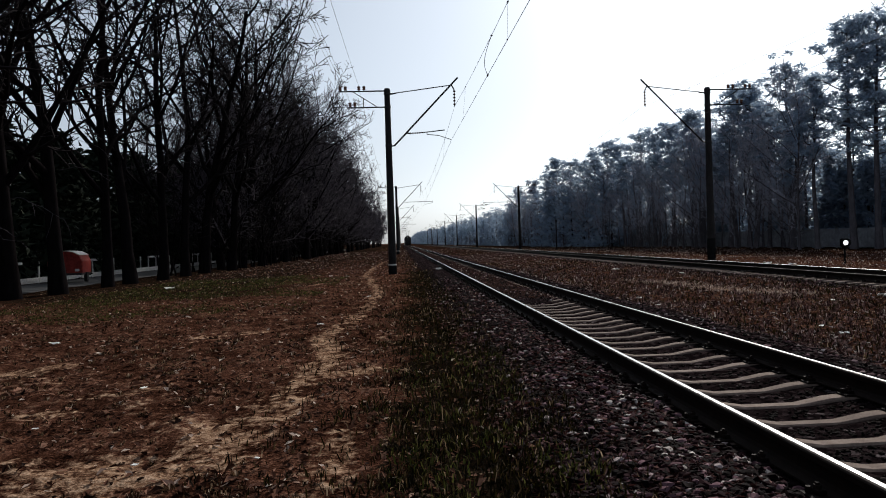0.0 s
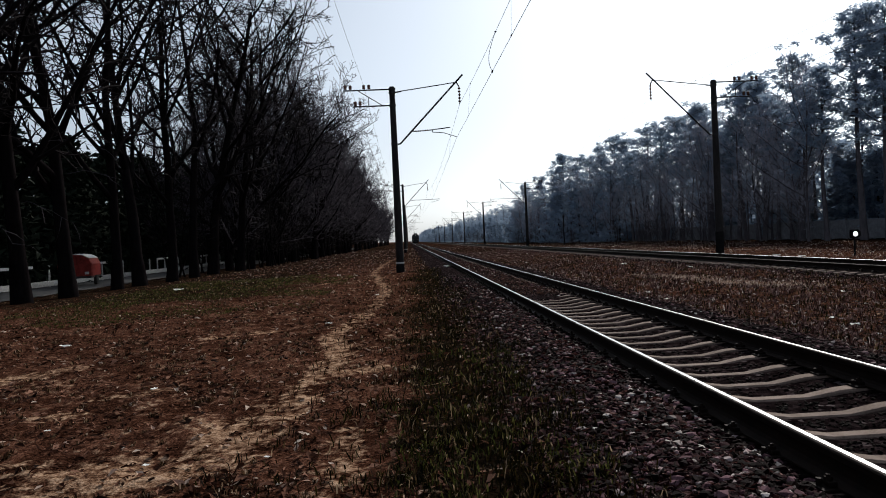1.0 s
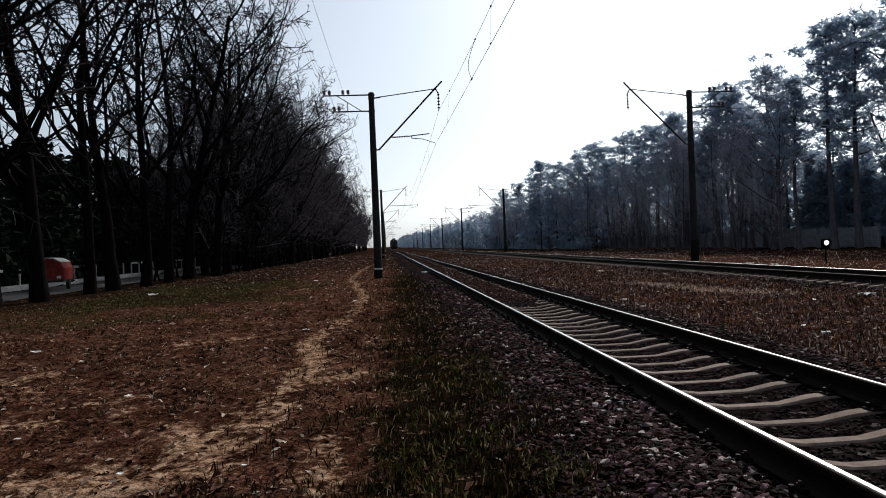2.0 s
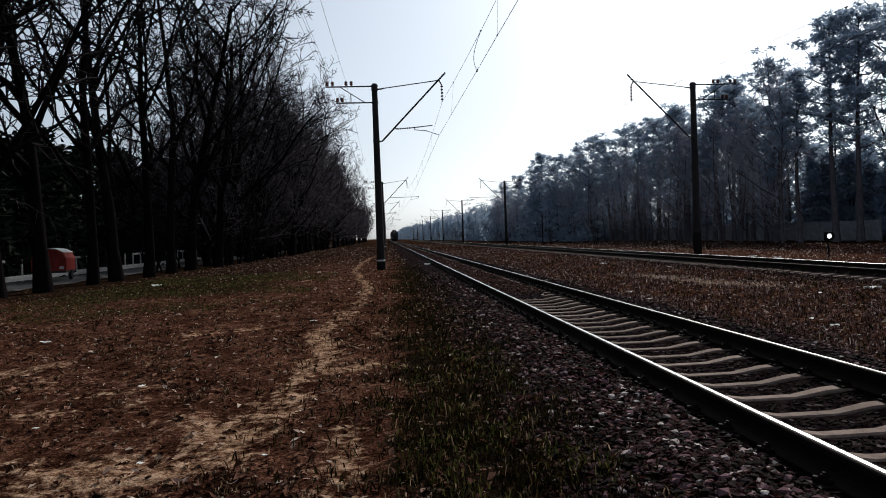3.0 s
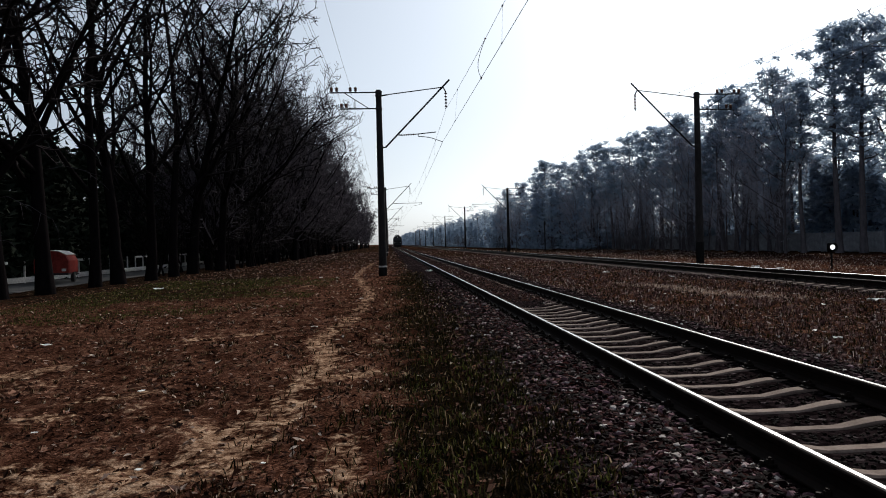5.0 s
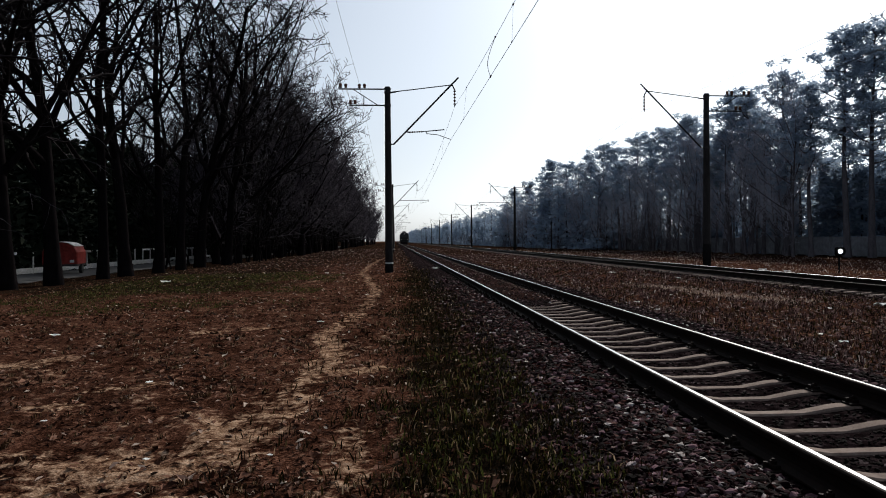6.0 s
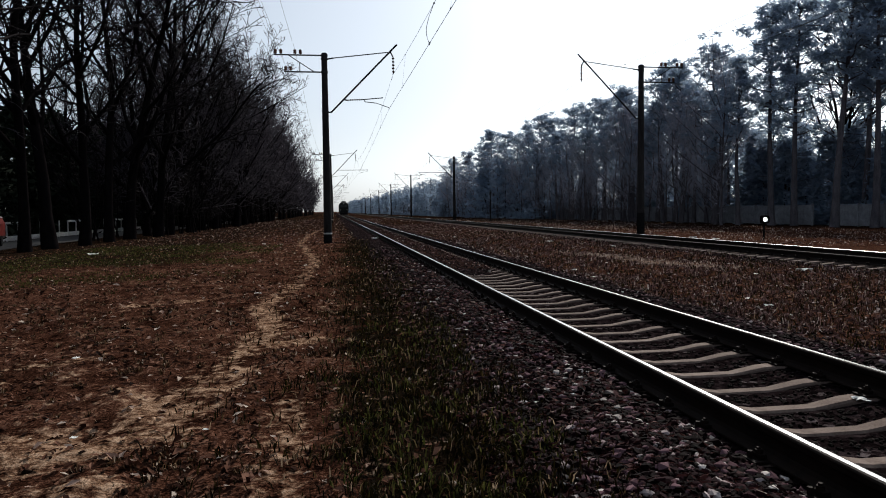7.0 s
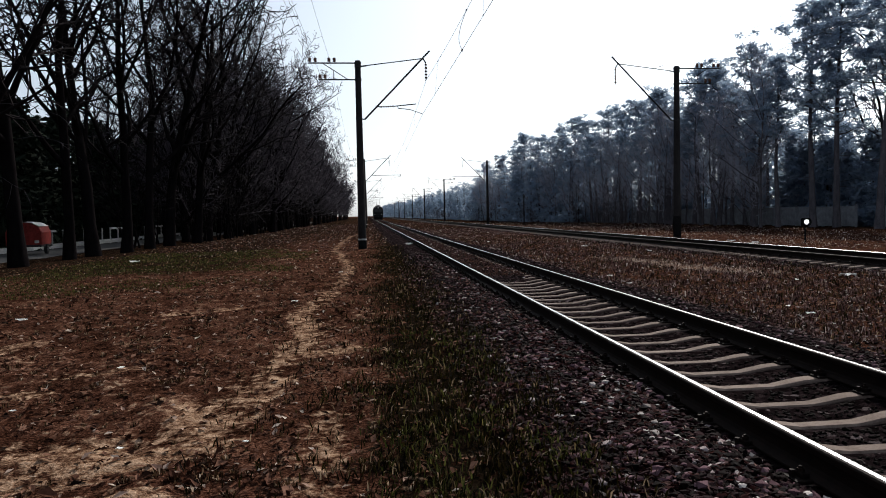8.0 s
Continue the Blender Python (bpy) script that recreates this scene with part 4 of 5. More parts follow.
# leafless trees and shrubs in front of the pines
planted("bare_tree", far_trees[1], at_ground(45.0, 55.5, 40, 1.32), "tall leafless tree rising behind the pines", "tree", "undergrowth trees")
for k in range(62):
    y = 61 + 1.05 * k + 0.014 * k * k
    planted("bare_tree", slim_trees[k % 3], at_ground(wood_edge(y) + rnd.uniform(0.0, 3.8), y + rnd.uniform(-1.5, 1.5), rnd.uniform(0, 360), canopy(y) / 16 * rnd.uniform(0.5, 0.88)), "slender leafless brown tree among the pines, twigs paled for haze", "tree", "undergrowth trees")
for k in range(56):
    y = 80 + 4.2 * k + 0.04 * k * k
    planted("shrub", bushes[k % 3], at_ground(wood_edge(y) + rnd.uniform(-1.5, 4.0), y + rnd.uniform(-1.5, 1.5), rnd.uniform(0, 360), rnd.uniform(0.7, 1.5)), "leafless brown shrub at the edge of the pine wood", "shrub", "shrubs by the pine wood")


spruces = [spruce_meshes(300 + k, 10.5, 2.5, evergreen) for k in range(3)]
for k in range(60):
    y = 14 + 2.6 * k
    planted("spruce_tree", spruces[k % 3], at_ground(-26.5 + rnd.uniform(-1.5, 1.5), y + rnd.uniform(-1, 1), rnd.uniform(0, 360), (9.0 + 0.03 * y) / 10.5 * rnd.uniform(0.88, 1.1)), "dense dark spruce by the lane, some added unseen to block light", "spruce tree", "lane spruces")
# Unseen row beside and behind the camera, added to cut sky light.
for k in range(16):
    planted("spruce_tree", spruces[k % 3], at_ground(-19.0 + rnd.uniform(-1.5, 1.5), -30 + 2.9 * k, rnd.uniform(0, 360), rnd.uniform(0.95, 1.3)), "dense dark spruce by the lane, some added unseen to block light", "spruce tree", "lane spruces")
thickets = [bare_tree_meshes(81 + k, THICKET, 5.5) for k in range(3)]
for k in range(30):
    y = 56 + 4.6 * k + 0.07 * k * k
    planted("shrub", thickets[(k + 1) % 3], at_ground(-12.9 + rnd.uniform(-0.8, 0.7), y + rnd.uniform(-1, 1), rnd.uniform(0, 360), rnd.uniform(0.8, 1.4)), "tangled leafless shrub under the verge trees", "shrub", "shrubs under the verge trees")
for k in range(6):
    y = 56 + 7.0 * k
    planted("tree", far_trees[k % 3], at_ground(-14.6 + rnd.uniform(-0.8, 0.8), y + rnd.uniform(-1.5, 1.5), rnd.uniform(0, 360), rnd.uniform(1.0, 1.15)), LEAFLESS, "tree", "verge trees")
for k in range(24):
    y = 48 + 7.4 * k
    planted("shrub", thickets[k % 3], at_ground(-15.5 + rnd.uniform(-2.0, 1.4), y, rnd.uniform(0, 360), rnd.uniform(0.7, 1.25)), "tangled leafless shrub under the verge trees", "shrub", "shrubs under the verge trees")


# ---- beside the lane ----
def slab(name, x0, x1, y0, y1, z, mat, label, category):
    bm = bmesh.new()
    box(bm, (x0 + x1) / 2, (y0 + y1) / 2, z - 0.1, x1 - x0, y1 - y0, 0.2, 0.02)
    ob = part(name, bm, mat, None, label)
    return tagged(ob, label, category, kind="structure")


slab("road", -21.6, -17.2, 18, 260, -0.5, asphalt, "narrow grey asphalt lane behind the verge trees", "road")


def lane_fence(x, y0, bays, wide):
    """White-painted posts on a low wall along the lane, joined by a top beam in places."""
    f = thing("lane_fence", "weathered white-painted fence with a low wall beside the lane", "fence", pose(x, y0, height(x, y0) + 0.05))
    rails, posts = [], []
    for h in (0.34, 0.16):
        bm = bmesh.new()
        box(bm, 0, 0, 0, 0.06, wide - 0.012, h, 0.01)
        me = bpy.data.meshes.new("fence_rail")
        bm.to_mesh(me)
        bm.free()
        me.materials.append(old_white)
        rails.append(me)
    bm = bmesh.new()
    box(bm, 0, 0, 0.65, 0.09, 0.09, 1.4, 0.012)
    post = bpy.data.meshes.new("post")
    bm.to_mesh(post)
    bm.free()
    post.materials.append(old_white)
    for k in range(bays):
        for me, z in zip(rails, (0.2, 1.28) if k % 7 < 3 else (0.2,)):
            r = new("fence_rail", me)
            r.parent, r.location = f, (0, wide * k, z)
        if k % 7 < 3 or k % 3:
            r = new("post", post)
            r.parent, r.location = f, (0.002, wide * (k - 0.5), 0)


lane_fence(-22.6, 37.9, 26, 1.9)


def build_tractor():
    """A small red cart-like machine with a rounded cover."""
    tr = thing("red_trailer", "faded red covered trailer parked by the lane", "trailer", pose(-19.75, 42.5, -0.5, 0, 0, 12) @ Matrix.Scale(0.93, 4))
    sect = [(-1.0, 0.0), (-1.0, 0.75), (-0.85, 1.1), (-0.45, 1.32), (0.0, 1.38)]
    sect = sect + [(-x, z) for x, z in reversed(sect[:-1])]
    n = len(sect)
    V = [(x, y, z + 0.62) for y in (-1.3, -1.2, 1.2, 1.3) for x, z in [(a * (0.96 if abs(y) > 1.25 else 1), b * (0.97 if abs(y) > 1.25 else 1)) for a, b in sect]]
    F = [(j * n + k, (j + 1) * n + k, (j + 1) * n + (k + 1) % n, j * n + (k + 1) % n) for j in range(3) for k in range(n)]
    F += [tuple(range(n)), tuple(range(3 * n, 4 * n))[::-1]]
    mesh_object("cover", V, F, red_paint, tr, "faded red rounded cover")
    top = [(x * 1.015, z + 0.64) for x, z in sect[2:n - 2]]
    mesh_object("roof_sheet", [(x, y, z + up) for up in (0, 0.02) for y in (-1.33, 1.33) for x, z in top],
                [f for k in range(len(top) - 1) for a, b in ((0, len(top)), (2 * len(top), 3 * len(top))) for f in ((a + k, a + k + 1, b + k + 1, b + k),)]
                + [(k, k + 1, 2 * len(top) + k + 1, 2 * len(top) + k) for k in range(len(top) - 1)], old_white, tr, "pale sheet over the roof")
    bm = bmesh.new()
    box(bm, -0.45, -1.312, 1.2, 0.8, 0.03, 1.05, 0.01)
    part("end_door", bm, dark_steel, tr, "dark open end door")
    bm = bmesh.new()
    box(bm, 0.7, -1.318, 0.8, 0.24, 0.03, 0.16, 0.01)
    part("plate", bm, old_white, tr, "white plate")
    bm = bmesh.new()
    box(bm, 0, 0, 0.55, 1.9, 2.6, 0.14, 0.02)
    part("chassis", bm, dark_steel, tr)
    for s in (-1, 1):
        bm = bmesh.new()
        rod(bm, (s * 0.86, 0, 0.32), (s * 1.04, 0, 0.32), 0.32, None, 20)
        w = part("wheel", bm, tyre_rubber, tr)
        bm = bmesh.new()
        rod(bm, (s * 1.0, 0, 0.32), (s * 1.05, 0, 0.32), 0.16, None, 14)
        part("rim", bm, dark_steel, w)
    bm = bmesh.new()
    rod(bm, (0, -1.3, 0.5), (0, -2.4, 0.45), 0.04)
    part("drawbar", bm, dark_steel, tr)


build_tractor()


# ---- beyond the second track ----
def concrete_fence():
    f = thing("concrete_fence", "weathered grey concrete panel fence behind the pines", "fence", pose(41.3, 40, -0.5, 0, 0, 3.4))
    bm = bmesh.new()
    box(bm, 0, 0, 0.95, 0.12, 2.34, 1.7, 0.015)
    for k in (-0.75, 0, 0.75):
        box(bm, -0.065, k, 0.95, 0.03, 0.55, 1.35, 0.008)
    first = part("panel", bm, fence_concrete, f)
    bm = bmesh.new()
    box(bm, 0, 1.25, 0.95, 0.18, 0.14, 1.95, 0.015)
    post = part("post", bm, fence_concrete, f)
    for k in range(1, 60):
        for src in ((post,) if k % 9 == 5 else (first, post)):
            c = new(src.name.split(".")[0], src.data)
            c.parent, c.location = f, (0, 2.5 * k, 0)


concrete_fence()

signal = thing("dwarf_signal", "low black shunting signal with a lit white lamp", "railway signal", pose(20.77, 30.75, height(20.77, 30.75)))
bm = bmesh.new()
rod(bm, (0, 0.06, -0.2), (0, 0.06, 0.8), 0.045)
part("post", bm, black_paint, signal)
bm = bmesh.new()
box(bm, 0, 0.08, 1.0, 0.4, 0.16, 0.4, 0.075)
part("housing", bm, black_paint, signal, "black rounded housing")
bm = bmesh.new()
lathe(bm, [(0.2, 0.0), (0.2, 0.12), (0.185, 0.12), (0.185, 0.0)], sides=20)
bmesh.ops.transform(bm, matrix=pose(0, -0.02, 1.0, 90), verts=bm.verts)
part("hood", bm, black_paint, signal)
bm = bmesh.new()
rod(bm, (0, -0.045, 1.0), (0, -0.025, 1.0), 0.115, None, 24)
part("lens", bm, signal_lens, signal, "glowing white lens")

post = thing("line_post", "slender dark post between the track and the pines", "post", pose(21.6, 95, height(21.6, 95)))
bm = bmesh.new()
lathe(bm, [(0.09, -0.3), (0.075, 3.6), (0.06, 4.3)], sides=10)
part("pole", bm, mast_concrete, post, smooth=True)
bm = bmesh.new()
box(bm, 0, -0.12, 3.9, 0.25, 0.12, 0.35, 0.02)
part("box", bm, dark_steel, post)


# a park lamp behind the pines
lamp = thing("street_lamp", "thin dark lamp post with a pale flat head behind the pines", "street lamp", pose(46.1, 60, height(46.1, 60)))
bm = bmesh.new()
lathe(bm, [(0.07, -0.3), (0.055, 2.0), (0.045, 4.8)], sides=10)
part("post", bm, black_paint, lamp, smooth=True)
bm = bmesh.new()
box(bm, -0.25, 0, 4.86, 1.0, 0.24, 0.1, 0.03)
part("lamp_head", bm, white_paint, lamp, "pale flat lamp head")

# ---- litter ----
def scrap(x, y, size, label, seed):
    r = random.Random(seed)
    V, n = [], 5
    for j in range(n):
        for i in range(n):
            V.append(((i / (n - 1) - 0.5) * size * (1 + r.uniform(-.15, .15)), (j / (n - 1) - 0.5) * size * 0.7 * (1 + r.uniform(-.15, .15)), r.uniform(0.01, size * 0.3)))
    F = [(j * n + i, j * n + i + 1, (j + 1) * n + i + 1, (j + 1) * n + i) for j in range(n - 1) for i in range(n - 1)]
    ob = mesh_object("paper_scrap", V, F, paper)
    ob.matrix_basis = pose(x, y, height(x, y) + 0.015, 0, 0, r.uniform(0, 360))
    s = ob.modifiers.new("thickness", 'SOLIDIFY')
    s.thickness = 0.004
    return tagged(ob, label, "litter", "paper litter")


WHITE = "crumpled white scrap of litter on the ground"
for k, (x, y, size) in enumerate(((-9.61, 29.2, 0.34), (1.96, 34.7, 0.36), (-1.57, 13.6, 0.12), (5.98, 16.4, 0.16), (9.17, 13.6, 0.11), (5.69, 14.3, 0.13), (10.68, 14.05, 0.34), (7.27, 14.8, 0.08),
                                  (6.59, 9.3, 0.13), (6.75, 10.1, 0.09), (10.5, 24.8, 0.22), (7.6, 18.3, 0.08), (6.2, 8.2, 0.07), (9.6, 30.0, 0.3), (17.4, 31.5, 0.35), (17.9, 30.2, 0.3), (16.9, 29.0, 0.2),
                                  (-6.2, 12.4, 0.16), (-2.9, 7.6, 0.07), (-3.3, 6.0, 0.05), (-2.0, 4.9, 0.05), (-1.0, 4.6, 0.04), (-0.9, 20.4, 0.1), (-3.6, 36.0, 0.18), (5.6, 30.0, 0.16), (6.6, 38.0, 0.16),
                                  (3.75, 3.95, 0.1))):
    scrap(x, y, size, WHITE, k)


# ---- loose cover: stones, leaves, grass ----
PHI = (1 + 5 ** 0.5) / 2
ICO_V = np.array([(-1, PHI, 0), (1, PHI, 0), (-1, -PHI, 0), (1, -PHI, 0), (0, -1, PHI), (0, 1, PHI), (0, -1, -PHI), (0, 1, -PHI), (PHI, 0, -1), (PHI, 0, 1), (-PHI, 0, -1), (-PHI, 0, 1)]) / 1.9
ICO_F = np.array([(0, 11, 5), (0, 5, 1), (0, 1, 7), (0, 7, 10), (0, 10, 11), (1, 5, 9), (5, 11, 4), (11, 10, 2), (10, 7, 6), (7, 1, 8), (3, 9, 4), (3, 4, 2), (3, 2, 6), (3, 6, 8), (3, 8, 9), (4, 9, 5), (2, 4, 11), (6, 2, 10), (8, 6, 7), (9, 8, 1)])


def bulk(name, verts, faces, mat, label, category):
    me = bpy.data.meshes.new(name)
    me.from_pydata(verts.tolist(), [], faces.tolist())
    me.materials.append(mat)
    return tagged(new(name, me), label, category, kind="stuff")


def scatter(rng, n, x0, x1, y0, y1, power):
    """Places over a strip, thinning out with distance."""
    u = rng.random(n)
    a, b = y0 ** (1 - power), y1 ** (1 - power)
    ys = (a + (b - a) * u) ** (1 / (1 - power))
    if y0 < 2.3:
        ys[:n // 8] = rng.uniform(-4.0, y0, n // 8)
    return rng.uniform(x0, x1, n), ys


def stones(name, n, x0, x1, y0, y1, power, size, label, seed, keep=None, mat=stone_mat):
    rng = np.random.default_rng(seed)
    xs, ys = scatter(rng, n, x0, x1, y0, y1, power)
    pts = [(x, y, height(x, y)) for x, y in zip(xs, ys) if keep is None or keep(x, y)]
    n = len(pts)
    c = np.array(pts)
    s = rng.uniform(0.55, 1.0, (n, 1, 3)) * rng.uniform(*size, (n, 1, 1)) * (1 + 0.012 * c[:, None, 1:2])
    s[:, :, 2] *= 0.6
    v = ICO_V[None] * (1 + rng.uniform(-0.42, 0.38, (n, 12, 1))) * s
    t = rng.uniform(0, 2 * np.pi, n)
    ct, st = np.cos(t)[:, None], np.sin(t)[:, None]
    v = np.stack([v[:, :, 0] * ct - v[:, :, 1] * st, v[:, :, 0] * st + v[:, :, 1] * ct, v[:, :, 2]], 2)
    v = v + c[:, None] + np.array([0, 0, 0.006])
    f = ICO_F[None] + 12 * np.arange(n)[:, None, None]
    bulk(name, v.reshape(-1, 3), f.reshape(-1, 3), mat, label, "ballast")


pale_stone = islands("pale_stone", [(0.0, (0.2, 0.17, 0.16)), (1.0, (0.55, 0.5, 0.48))], 0.9, 0.03)


def on_shoulder(x, y):
    return x + 0.25 * noise.noise((y * 0.8, 3, x * 0.2)) > 1.0 + random.random() * 0.35


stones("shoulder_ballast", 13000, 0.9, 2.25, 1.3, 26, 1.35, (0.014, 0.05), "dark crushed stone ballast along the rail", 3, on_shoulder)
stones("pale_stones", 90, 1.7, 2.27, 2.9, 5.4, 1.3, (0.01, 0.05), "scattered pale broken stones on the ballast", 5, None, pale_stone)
stones("track_ballast", 7500, 2.1, 4.4, 2.2, 24, 1.5, (0.01, 0.024), "dark ballast between the sleepers, gap shade in its colour", 4, lambda x, y: abs((y - 4.57) / 0.534 - round((y - 4.57) / 0.534)) > 0.24, gap_shade_stone)
stones("packed_ballast", 2200, 2.43, 3.92, 14.6, 60, 1.3, (0.014, 0.03), "grey-brown ballast packed level between the rails", 8)
stones("far_shoulder_ballast", 3000, 4.2, 5.9, 4.0, 36, 1.3, (0.018, 0.04), "dark ballast beyond the rail", 6)
stones("second_track_ballast", 2200, 11.4, 12.8, 13, 50, 1.4, (0.02, 0.045), "dark ballast of the second track", 7)


# Darker, purpler leaf tones for the strip along the ballast.
dark_leaf = islands("dark_leaf", [(0.0, (0.003, 0.001, 0.001)), (0.4, (0.015, 0.006, 0.0055)), (0.8, (0.075, 0.027, 0.026)), (0.96, (0.25, 0.15, 0.14)), (1.0, (0.45, 0.38, 0.34))], 0.85, 0.05, 0.3)
old_leaf = islands("old_leaf", [(0.0, (0.006, 0.003, 0.0025)), (0.35, (0.034, 0.016, 0.0155)), (0.7, (0.105, 0.058, 0.056)), (0.93, (0.25, 0.175, 0.165)), (1.0, (0.6, 0.55, 0.52))], 0.9, 0.03, 0.3)


def leaves(name, n, x0, x1, y0, y1, power, size, seed, label, keep, mat=leaf_mat):
    rng = np.random.default_rng(seed)
    xs, ys = scatter(rng, n, x0, x1, y0, y1, power)
    c = np.array([(x, y, height(x, y)) for x, y in zip(xs, ys) if keep(x, y)])
    n = len(c)
    s = rng.uniform(*size, (n, 1)) * (1 + 0.02 * c[:, 1:2])
    t = rng.uniform(0, 2 * np.pi, n)[:, None]
    w = rng.uniform(0.3, 0.55, (n, 1))
    lift = rng.uniform(0.0, 0.85, (n, 1)) ** 2
    a = np.concatenate([np.cos(t), np.sin(t), lift], 1) * s
    b = np.concatenate([-np.sin(t), np.cos(t), rng.uniform(-0.5, 0.5, (n, 1))], 1) * s * w
    up = np.array([0, 0, 1.0]) * s * rng.uniform(0.1, 0.4, (n, 1))
    o = c + np.array([0, 0, 0.008])
    v = np.stack([o - a, o - b + up, o + a * 0.4 + b * 0.1, o + b + up, o + a], 1)
    k = 5 * np.arange(n)[:, None, None]
    f = np.array([(0, 1, 2), (0, 2, 3), (1, 4, 2), (2, 4, 3)])[None] + k
    bulk(name, v.reshape(-1, 3), f.reshape(-1, 3), mat, label, "fallen leaves")


def off_path(x, y):
    """Leaves gather in drifts and thin out on the trodden sand and in the turf."""
    s, t, b = cover(x, y)
    drift = 0.35 + 0.9 * smooth_step(-0.25, 0.3, noise.noise((x * 1.7, y * 1.1, 41)) + 0.5 * noise.noise((x * 5, y * 4, 43)))
    return random.random() < max(0.26, 1 - 1.3 * s) * (1 - 0.6 * t) * drift


leaves("fallen_leaves", 72000, -13.5, 1.0, 1.2, 70, 1.25, (0.016, 0.046), 8, "brown fallen leaves strewn over the verge", off_path)
leaves("fallen_leaves", 22000, 5.2, 12.0, 5.5, 75, 1.25, (0.022, 0.046), 9, "grey-brown fallen leaves and dry stalks between the tracks", lambda x, y: random.random() > 1.1 * cover(x, y)[0], old_leaf)
leaves("fallen_leaves", 5000, 15.8, 34.0, 24, 90, 1.2, (0.03, 0.06), 31, "grey-brown fallen leaves below the pine wood", lambda x, y: True, old_leaf)
leaves("fallen_leaves", 14000, 0.8, 2.15, 1.5, 22, 1.3, (0.018, 0.044), 10, "dark leaves caught in the ballast", lambda x, y: True, dark_leaf)
leaves("fallen_leaves", 7000, -12.5, 12.0, 34, 150, 1.3, (0.025, 0.05), 32, "brown fallen leaves strewn further along the line", lambda x, y: not 1.2 < x < 5.2, old_leaf)


def drift(x, y):
    return noise.noise((x * 0.9, y * 0.6, 71)) + 0.6 * noise.noise((x * 2.6, y * 1.9, 73))


leaves("leaf_clumps", 9000, -11.5, -0.4, 2.2, 20, 1.1, (0.035, 0.075), 21, "curled brown leaves heaped in loose drifts", lambda x, y: random.random() < smooth_step(-0.05, 0.35, drift(x, y)) * (1 - 1.2 * cover(x, y)[0]))
dark_earth = islands("dark_earth", [(0.0, (0.004, 0.002, 0.0016)), (0.8, (0.016, 0.0085, 0.006)), (1.0, (0.05, 0.03, 0.022))], 0.95, 0.02)
stones("earth_clods", 2400, -11.5, -0.4, 2.0, 18, 1.15, (0.014, 0.05), "dark crumbled earth and rotting leaves on the verge", 22, lambda x, y: random.random() < (0.02 + 0.9 * smooth_step(0.1, 0.45, drift(x, y))) * (1 - cover(x, y)[0]), dark_earth)


def blades(name, n, x0, x1, y0, y1, power, size, seed, label, keep, mat=grass_mat):
    rng = np.random.default_rng(seed)
    xs, ys = scatter(rng, n, x0, x1, y0, y1, power)
    c = np.array([(x, y, height(x, y)) for x, y in zip(xs, ys) if keep(x, y)])
    n = len(c)
    h = rng.uniform(*size, (n, 1))
    t = rng.uniform(0, 2 * np.pi, n)[:, None]
    side = np.concatenate([np.cos(t), np.sin(t), 0 * t], 1) * rng.uniform(0.0025, 0.005, (n, 1)) * (1 + 0.09 * c[:, 1:2])
    t2 = rng.uniform(0, 2 * np.pi, n)[:, None]
    bend = np.concatenate([np.cos(t2), np.sin(t2), 0 * t2], 1) * h * rng.uniform(0.1, 0.9, (n, 1))
    up = np.array([0, 0, 1.0]) * h
    v = np.stack([c - side, c + side, c + side * 0.8 + up * 0.6 + bend * 0.35, c - side * 0.8 + up * 0.6 + bend * 0.35, c + up * 0.85 + bend], 1)
    k = 5 * np.arange(n)[:, None, None]
    f = np.array([(0, 1, 2), (0, 2, 3), (3, 2, 4)])[None] + k
    bulk(name, v.reshape(-1, 3), f.reshape(-1, 3), mat, label, "grass")


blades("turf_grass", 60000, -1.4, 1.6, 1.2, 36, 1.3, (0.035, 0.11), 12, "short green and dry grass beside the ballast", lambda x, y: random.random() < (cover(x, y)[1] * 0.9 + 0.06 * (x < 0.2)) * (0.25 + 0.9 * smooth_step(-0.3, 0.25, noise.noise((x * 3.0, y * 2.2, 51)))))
blades("verge_grass", 24000, -13.5, -0.8, 1.5, 42, 1.1, (0.015, 0.05), 13, "sparse dry grass among the leaves", lambda x, y: random.random() < 0.25 + cover(x, y)[1] - cover(x, y)[0])
tussock_mat = islands("dry_tussock", [(0.0, (0.005, 0.0022, 0.001)), (0.4, (0.03, 0.0155, 0.0075)), (0.75, (0.105, 0.06, 0.032)), (0.95, (0.27, 0.18, 0.115)), (1.0, (0.55, 0.46, 0.38))], 0.85, 0.05, 0.4)


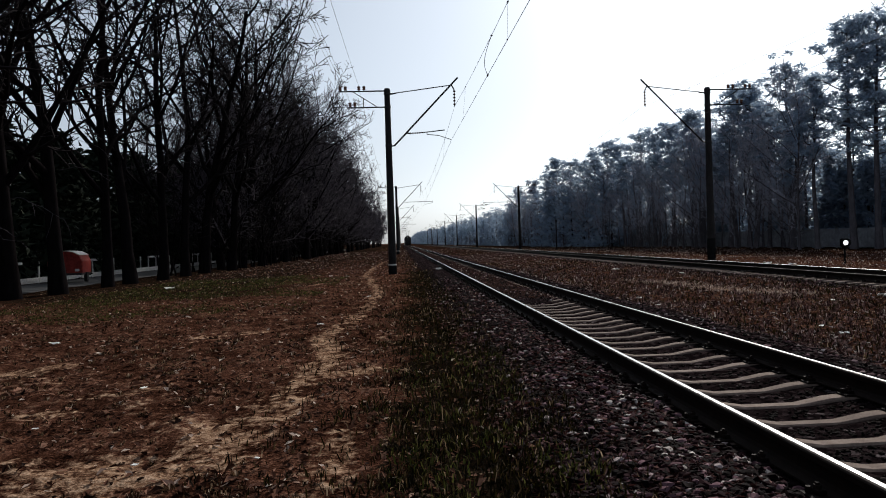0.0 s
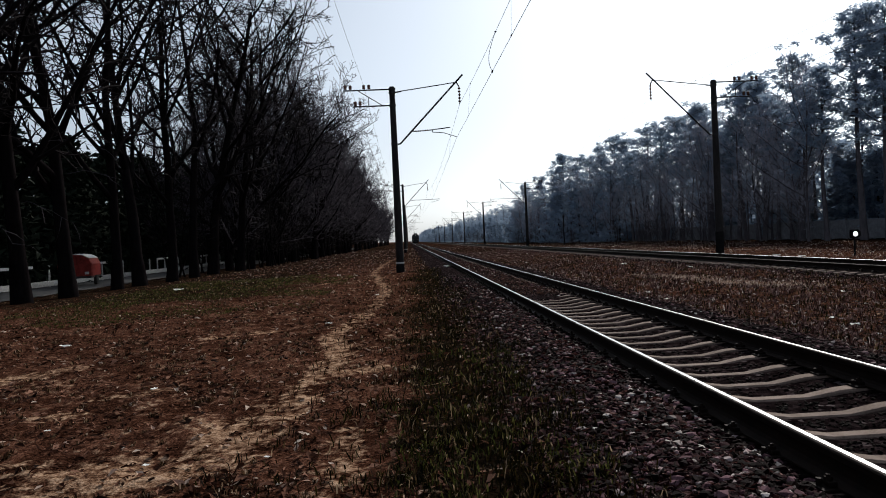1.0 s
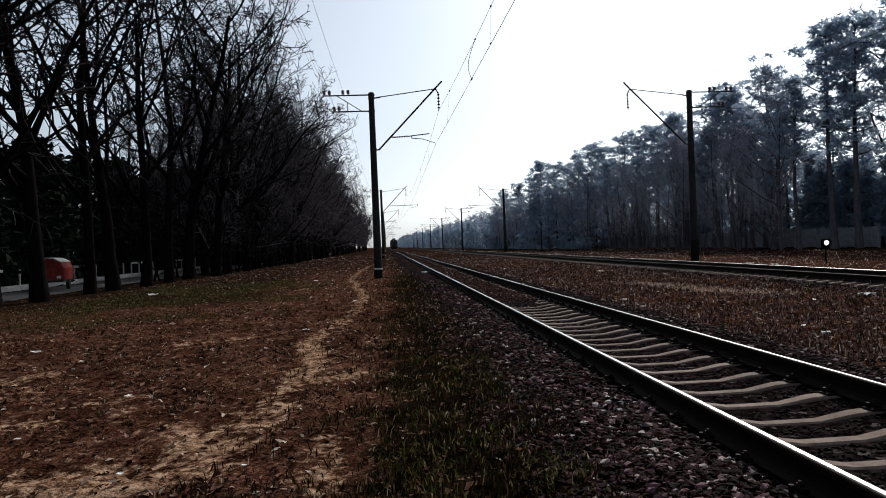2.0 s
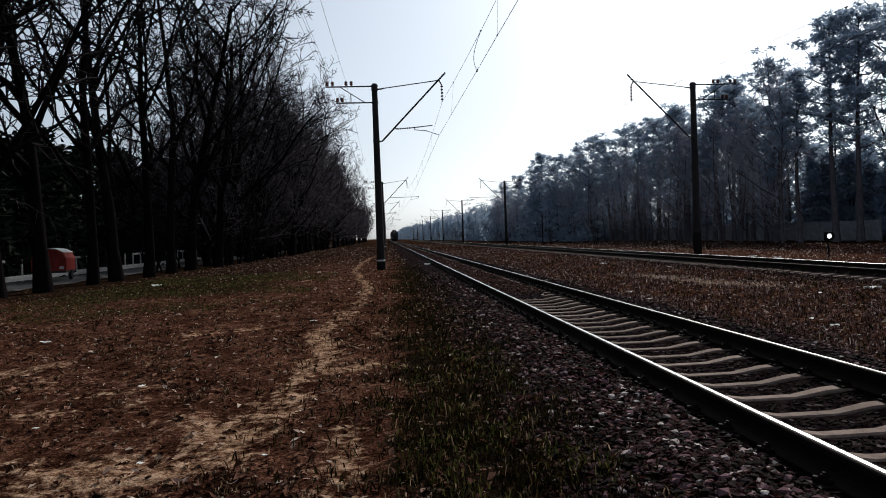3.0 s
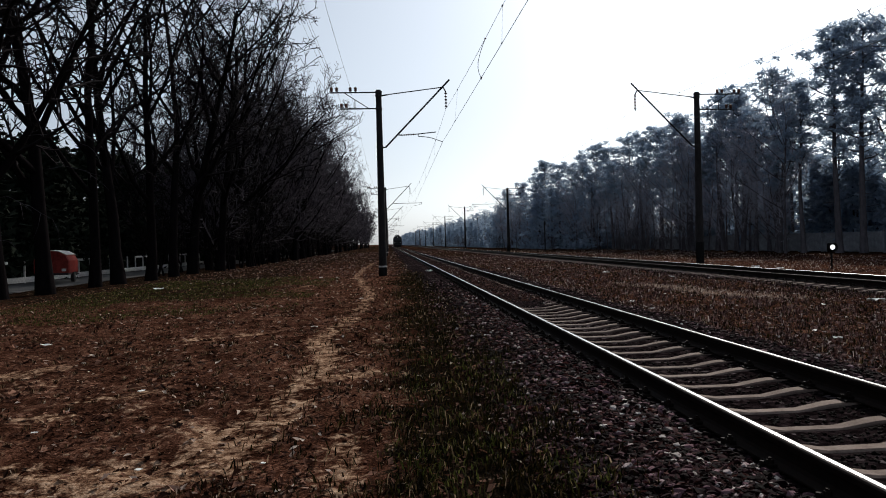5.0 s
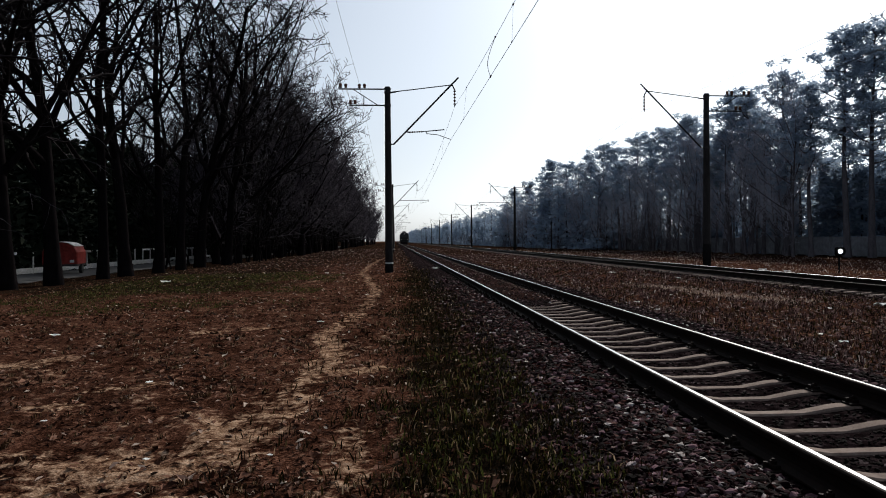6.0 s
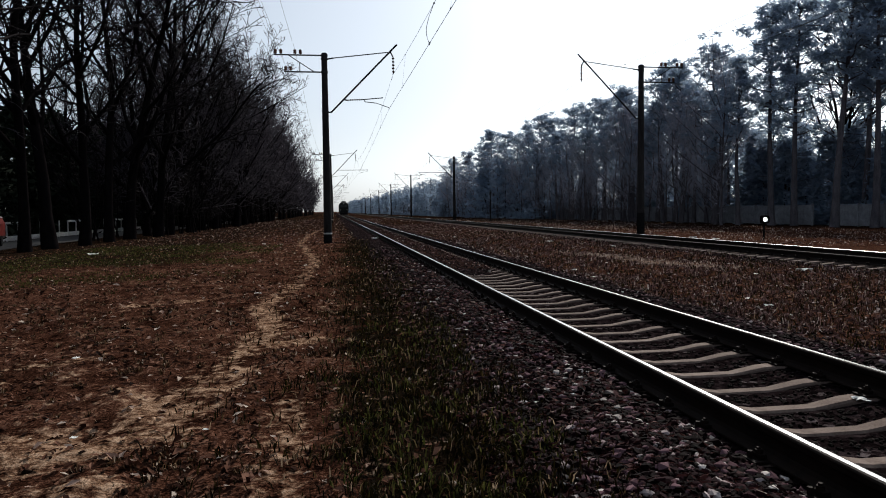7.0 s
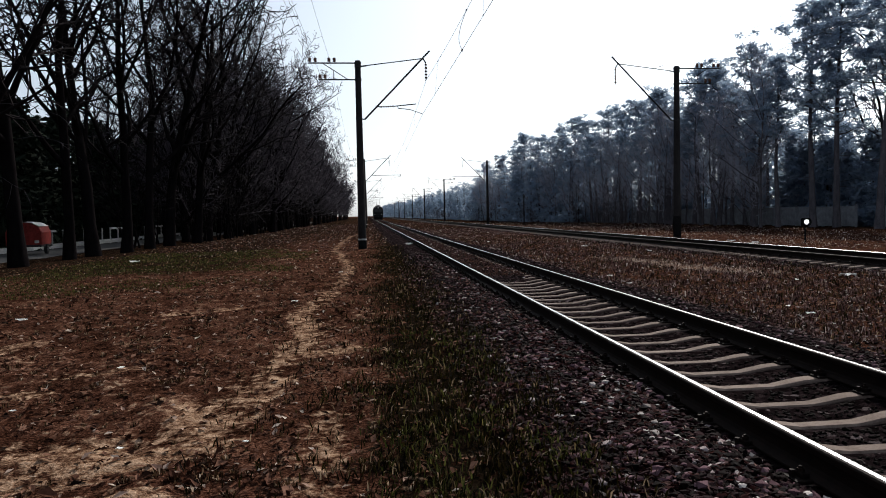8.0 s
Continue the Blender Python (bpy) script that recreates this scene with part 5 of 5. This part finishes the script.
def tussocks(name, n, each, x0, x1, y0, y1, power, size, seed, label, keep, mat=tussock_mat):
    """Low matted tufts of dead grass: blades that splay out and curl over from many small crowns."""
    rng = np.random.default_rng(seed)
    xs, ys = scatter(rng, n, x0, x1, y0, y1, power)
    c = np.array([(x, y, height(x, y)) for x, y in zip(xs, ys) if keep(x, y)])
    wide = rng.uniform(*size, (len(c), 1)) * (1 + 0.02 * c[:, 1:2])
    c, wide = np.repeat(c, each, 0), np.repeat(wide, each, 0)
    n = len(c)
    t = rng.uniform(0, 2 * np.pi, (n, 1))
    out = np.concatenate([np.cos(t), np.sin(t), 0 * t], 1)
    side = np.concatenate([-np.sin(t), np.cos(t), 0 * t], 1) * rng.uniform(0.0025, 0.0055, (n, 1)) * (1 + 0.08 * c[:, 1:2])
    c = c + out * wide * rng.uniform(0.0, 0.7, (n, 1))
    h = wide * rng.uniform(0.25, 0.9, (n, 1))
    up = np.array([0, 0, 1.0]) * h
    reach = out * wide * rng.uniform(0.2, 0.9, (n, 1))
    v = np.stack([c - side, c + side, c + side * 0.8 + up + reach * 0.45, c - side * 0.8 + up + reach * 0.45, c + up * rng.uniform(0.2, 1.1, (n, 1)) + reach], 1)
    f = np.array([(0, 1, 2), (0, 2, 3), (3, 2, 4)])[None] + 5 * np.arange(n)[:, None, None]
    bulk(name, v.reshape(-1, 3), f.reshape(-1, 3), mat, label, "grass")


def matted(x, y):
    s, t, b = cover(x, y)
    return random.random() < max(0.05, 1 - 1.7 * s) * (0.3 + 0.8 * smooth_step(-0.2, 0.3, drift(x, y)))


tussocks("dry_tussocks", 8200, 12, -12.5, 0.2, 1.8, 32, 1.3, (0.02, 0.058), 41, "matted tufts of dead brown grass on the verge", matted)
tussocks("dry_tussocks", 1500, 12, 5.3, 11.6, 7, 36, 1.2, (0.04, 0.1), 42, "matted tufts of dead brown grass between the tracks", lambda x, y: random.random() > 0.8 * cover(x, y)[0], old_leaf)
green_grass = islands("green_grass_blade", [(0.0, (0.006, 0.007, 0.002)), (0.5, (0.03, 0.036, 0.009)), (0.9, (0.075, 0.076, 0.022)), (1.0, (0.16, 0.12, 0.06))], 0.85, 0.05, 0.45)
blades("mossy_grass", 26000, -12.0, -2.6, 13, 38, 1.02, (0.03, 0.08), 23, "low mossy green grass under the verge trees", lambda x, y: random.random() < smooth_step(0.0, 0.35, 0.5 * smooth_step(14, 22, y) + 0.2 * smooth_step(-4, -8, x) - 0.3 + 0.7 * noise.noise((x * 0.45, y * 0.3, 81)) + 0.3 * noise.noise((x * 2, y * 1.4, 83))), green_grass)
blades("turf_shoots", 7000, -0.3, 1.35, 1.4, 9, 1.25, (0.04, 0.1), 44, "olive-green shoots in the turf beside the ballast", lambda x, y: random.random() < cover(x, y)[1] * smooth_step(-0.2, 0.3, noise.noise((x * 1.6, y * 1.2, 55))), green_grass)
blades("middle_grass", 14000, 5.4, 12.0, 6, 46, 1.2, (0.04, 0.13), 14, "sparse dry grass between the tracks", lambda x, y: random.random() > 1.2 * cover(x, y)[0] + 0.2)

straw_mat = islands("straw_blade", [(0.0, (0.12, 0.085, 0.07)), (0.6, (0.28, 0.215, 0.185)), (1.0, (0.5, 0.43, 0.38))], 0.85, 0.05, 0.4)
# Pale blades added to lighten this floor as the haze would.
blades("haze_grass", 9000, 15.9, 36.0, 24, 130, 1.3, (0.06, 0.16), 16, "flattened pale dead grass below the pine wood, added for its haze", lambda x, y: random.random() < 0.35 + 0.9 * noise.noise((x * 0.3, y * 0.2, 8)), straw_mat)
STRAW = ((8.1, 23.0), (8.6, 20.0), (8.7, 17.6), (9.3, 15.2))
blades("straw", 7000, 7.2, 10.6, 14, 24, 1.1, (0.03, 0.09), 15, "flattened pale straw between the tracks", lambda x, y: random.random() < 1 - smooth_step(0.15, 0.75, to_line(x, y, STRAW) + 0.3 * noise.noise((x * 2, y * 2, 5))), straw_mat)


# ---- what moves ----
def motions():
    walk(locomotive, [(0.0, pose(AXIS_1, 318.0, 0.0)), (3.5, pose(AXIS_1, 272.5, 0.0)), (8.0, pose(AXIS_1, 214.0, 0.0))])


motions()
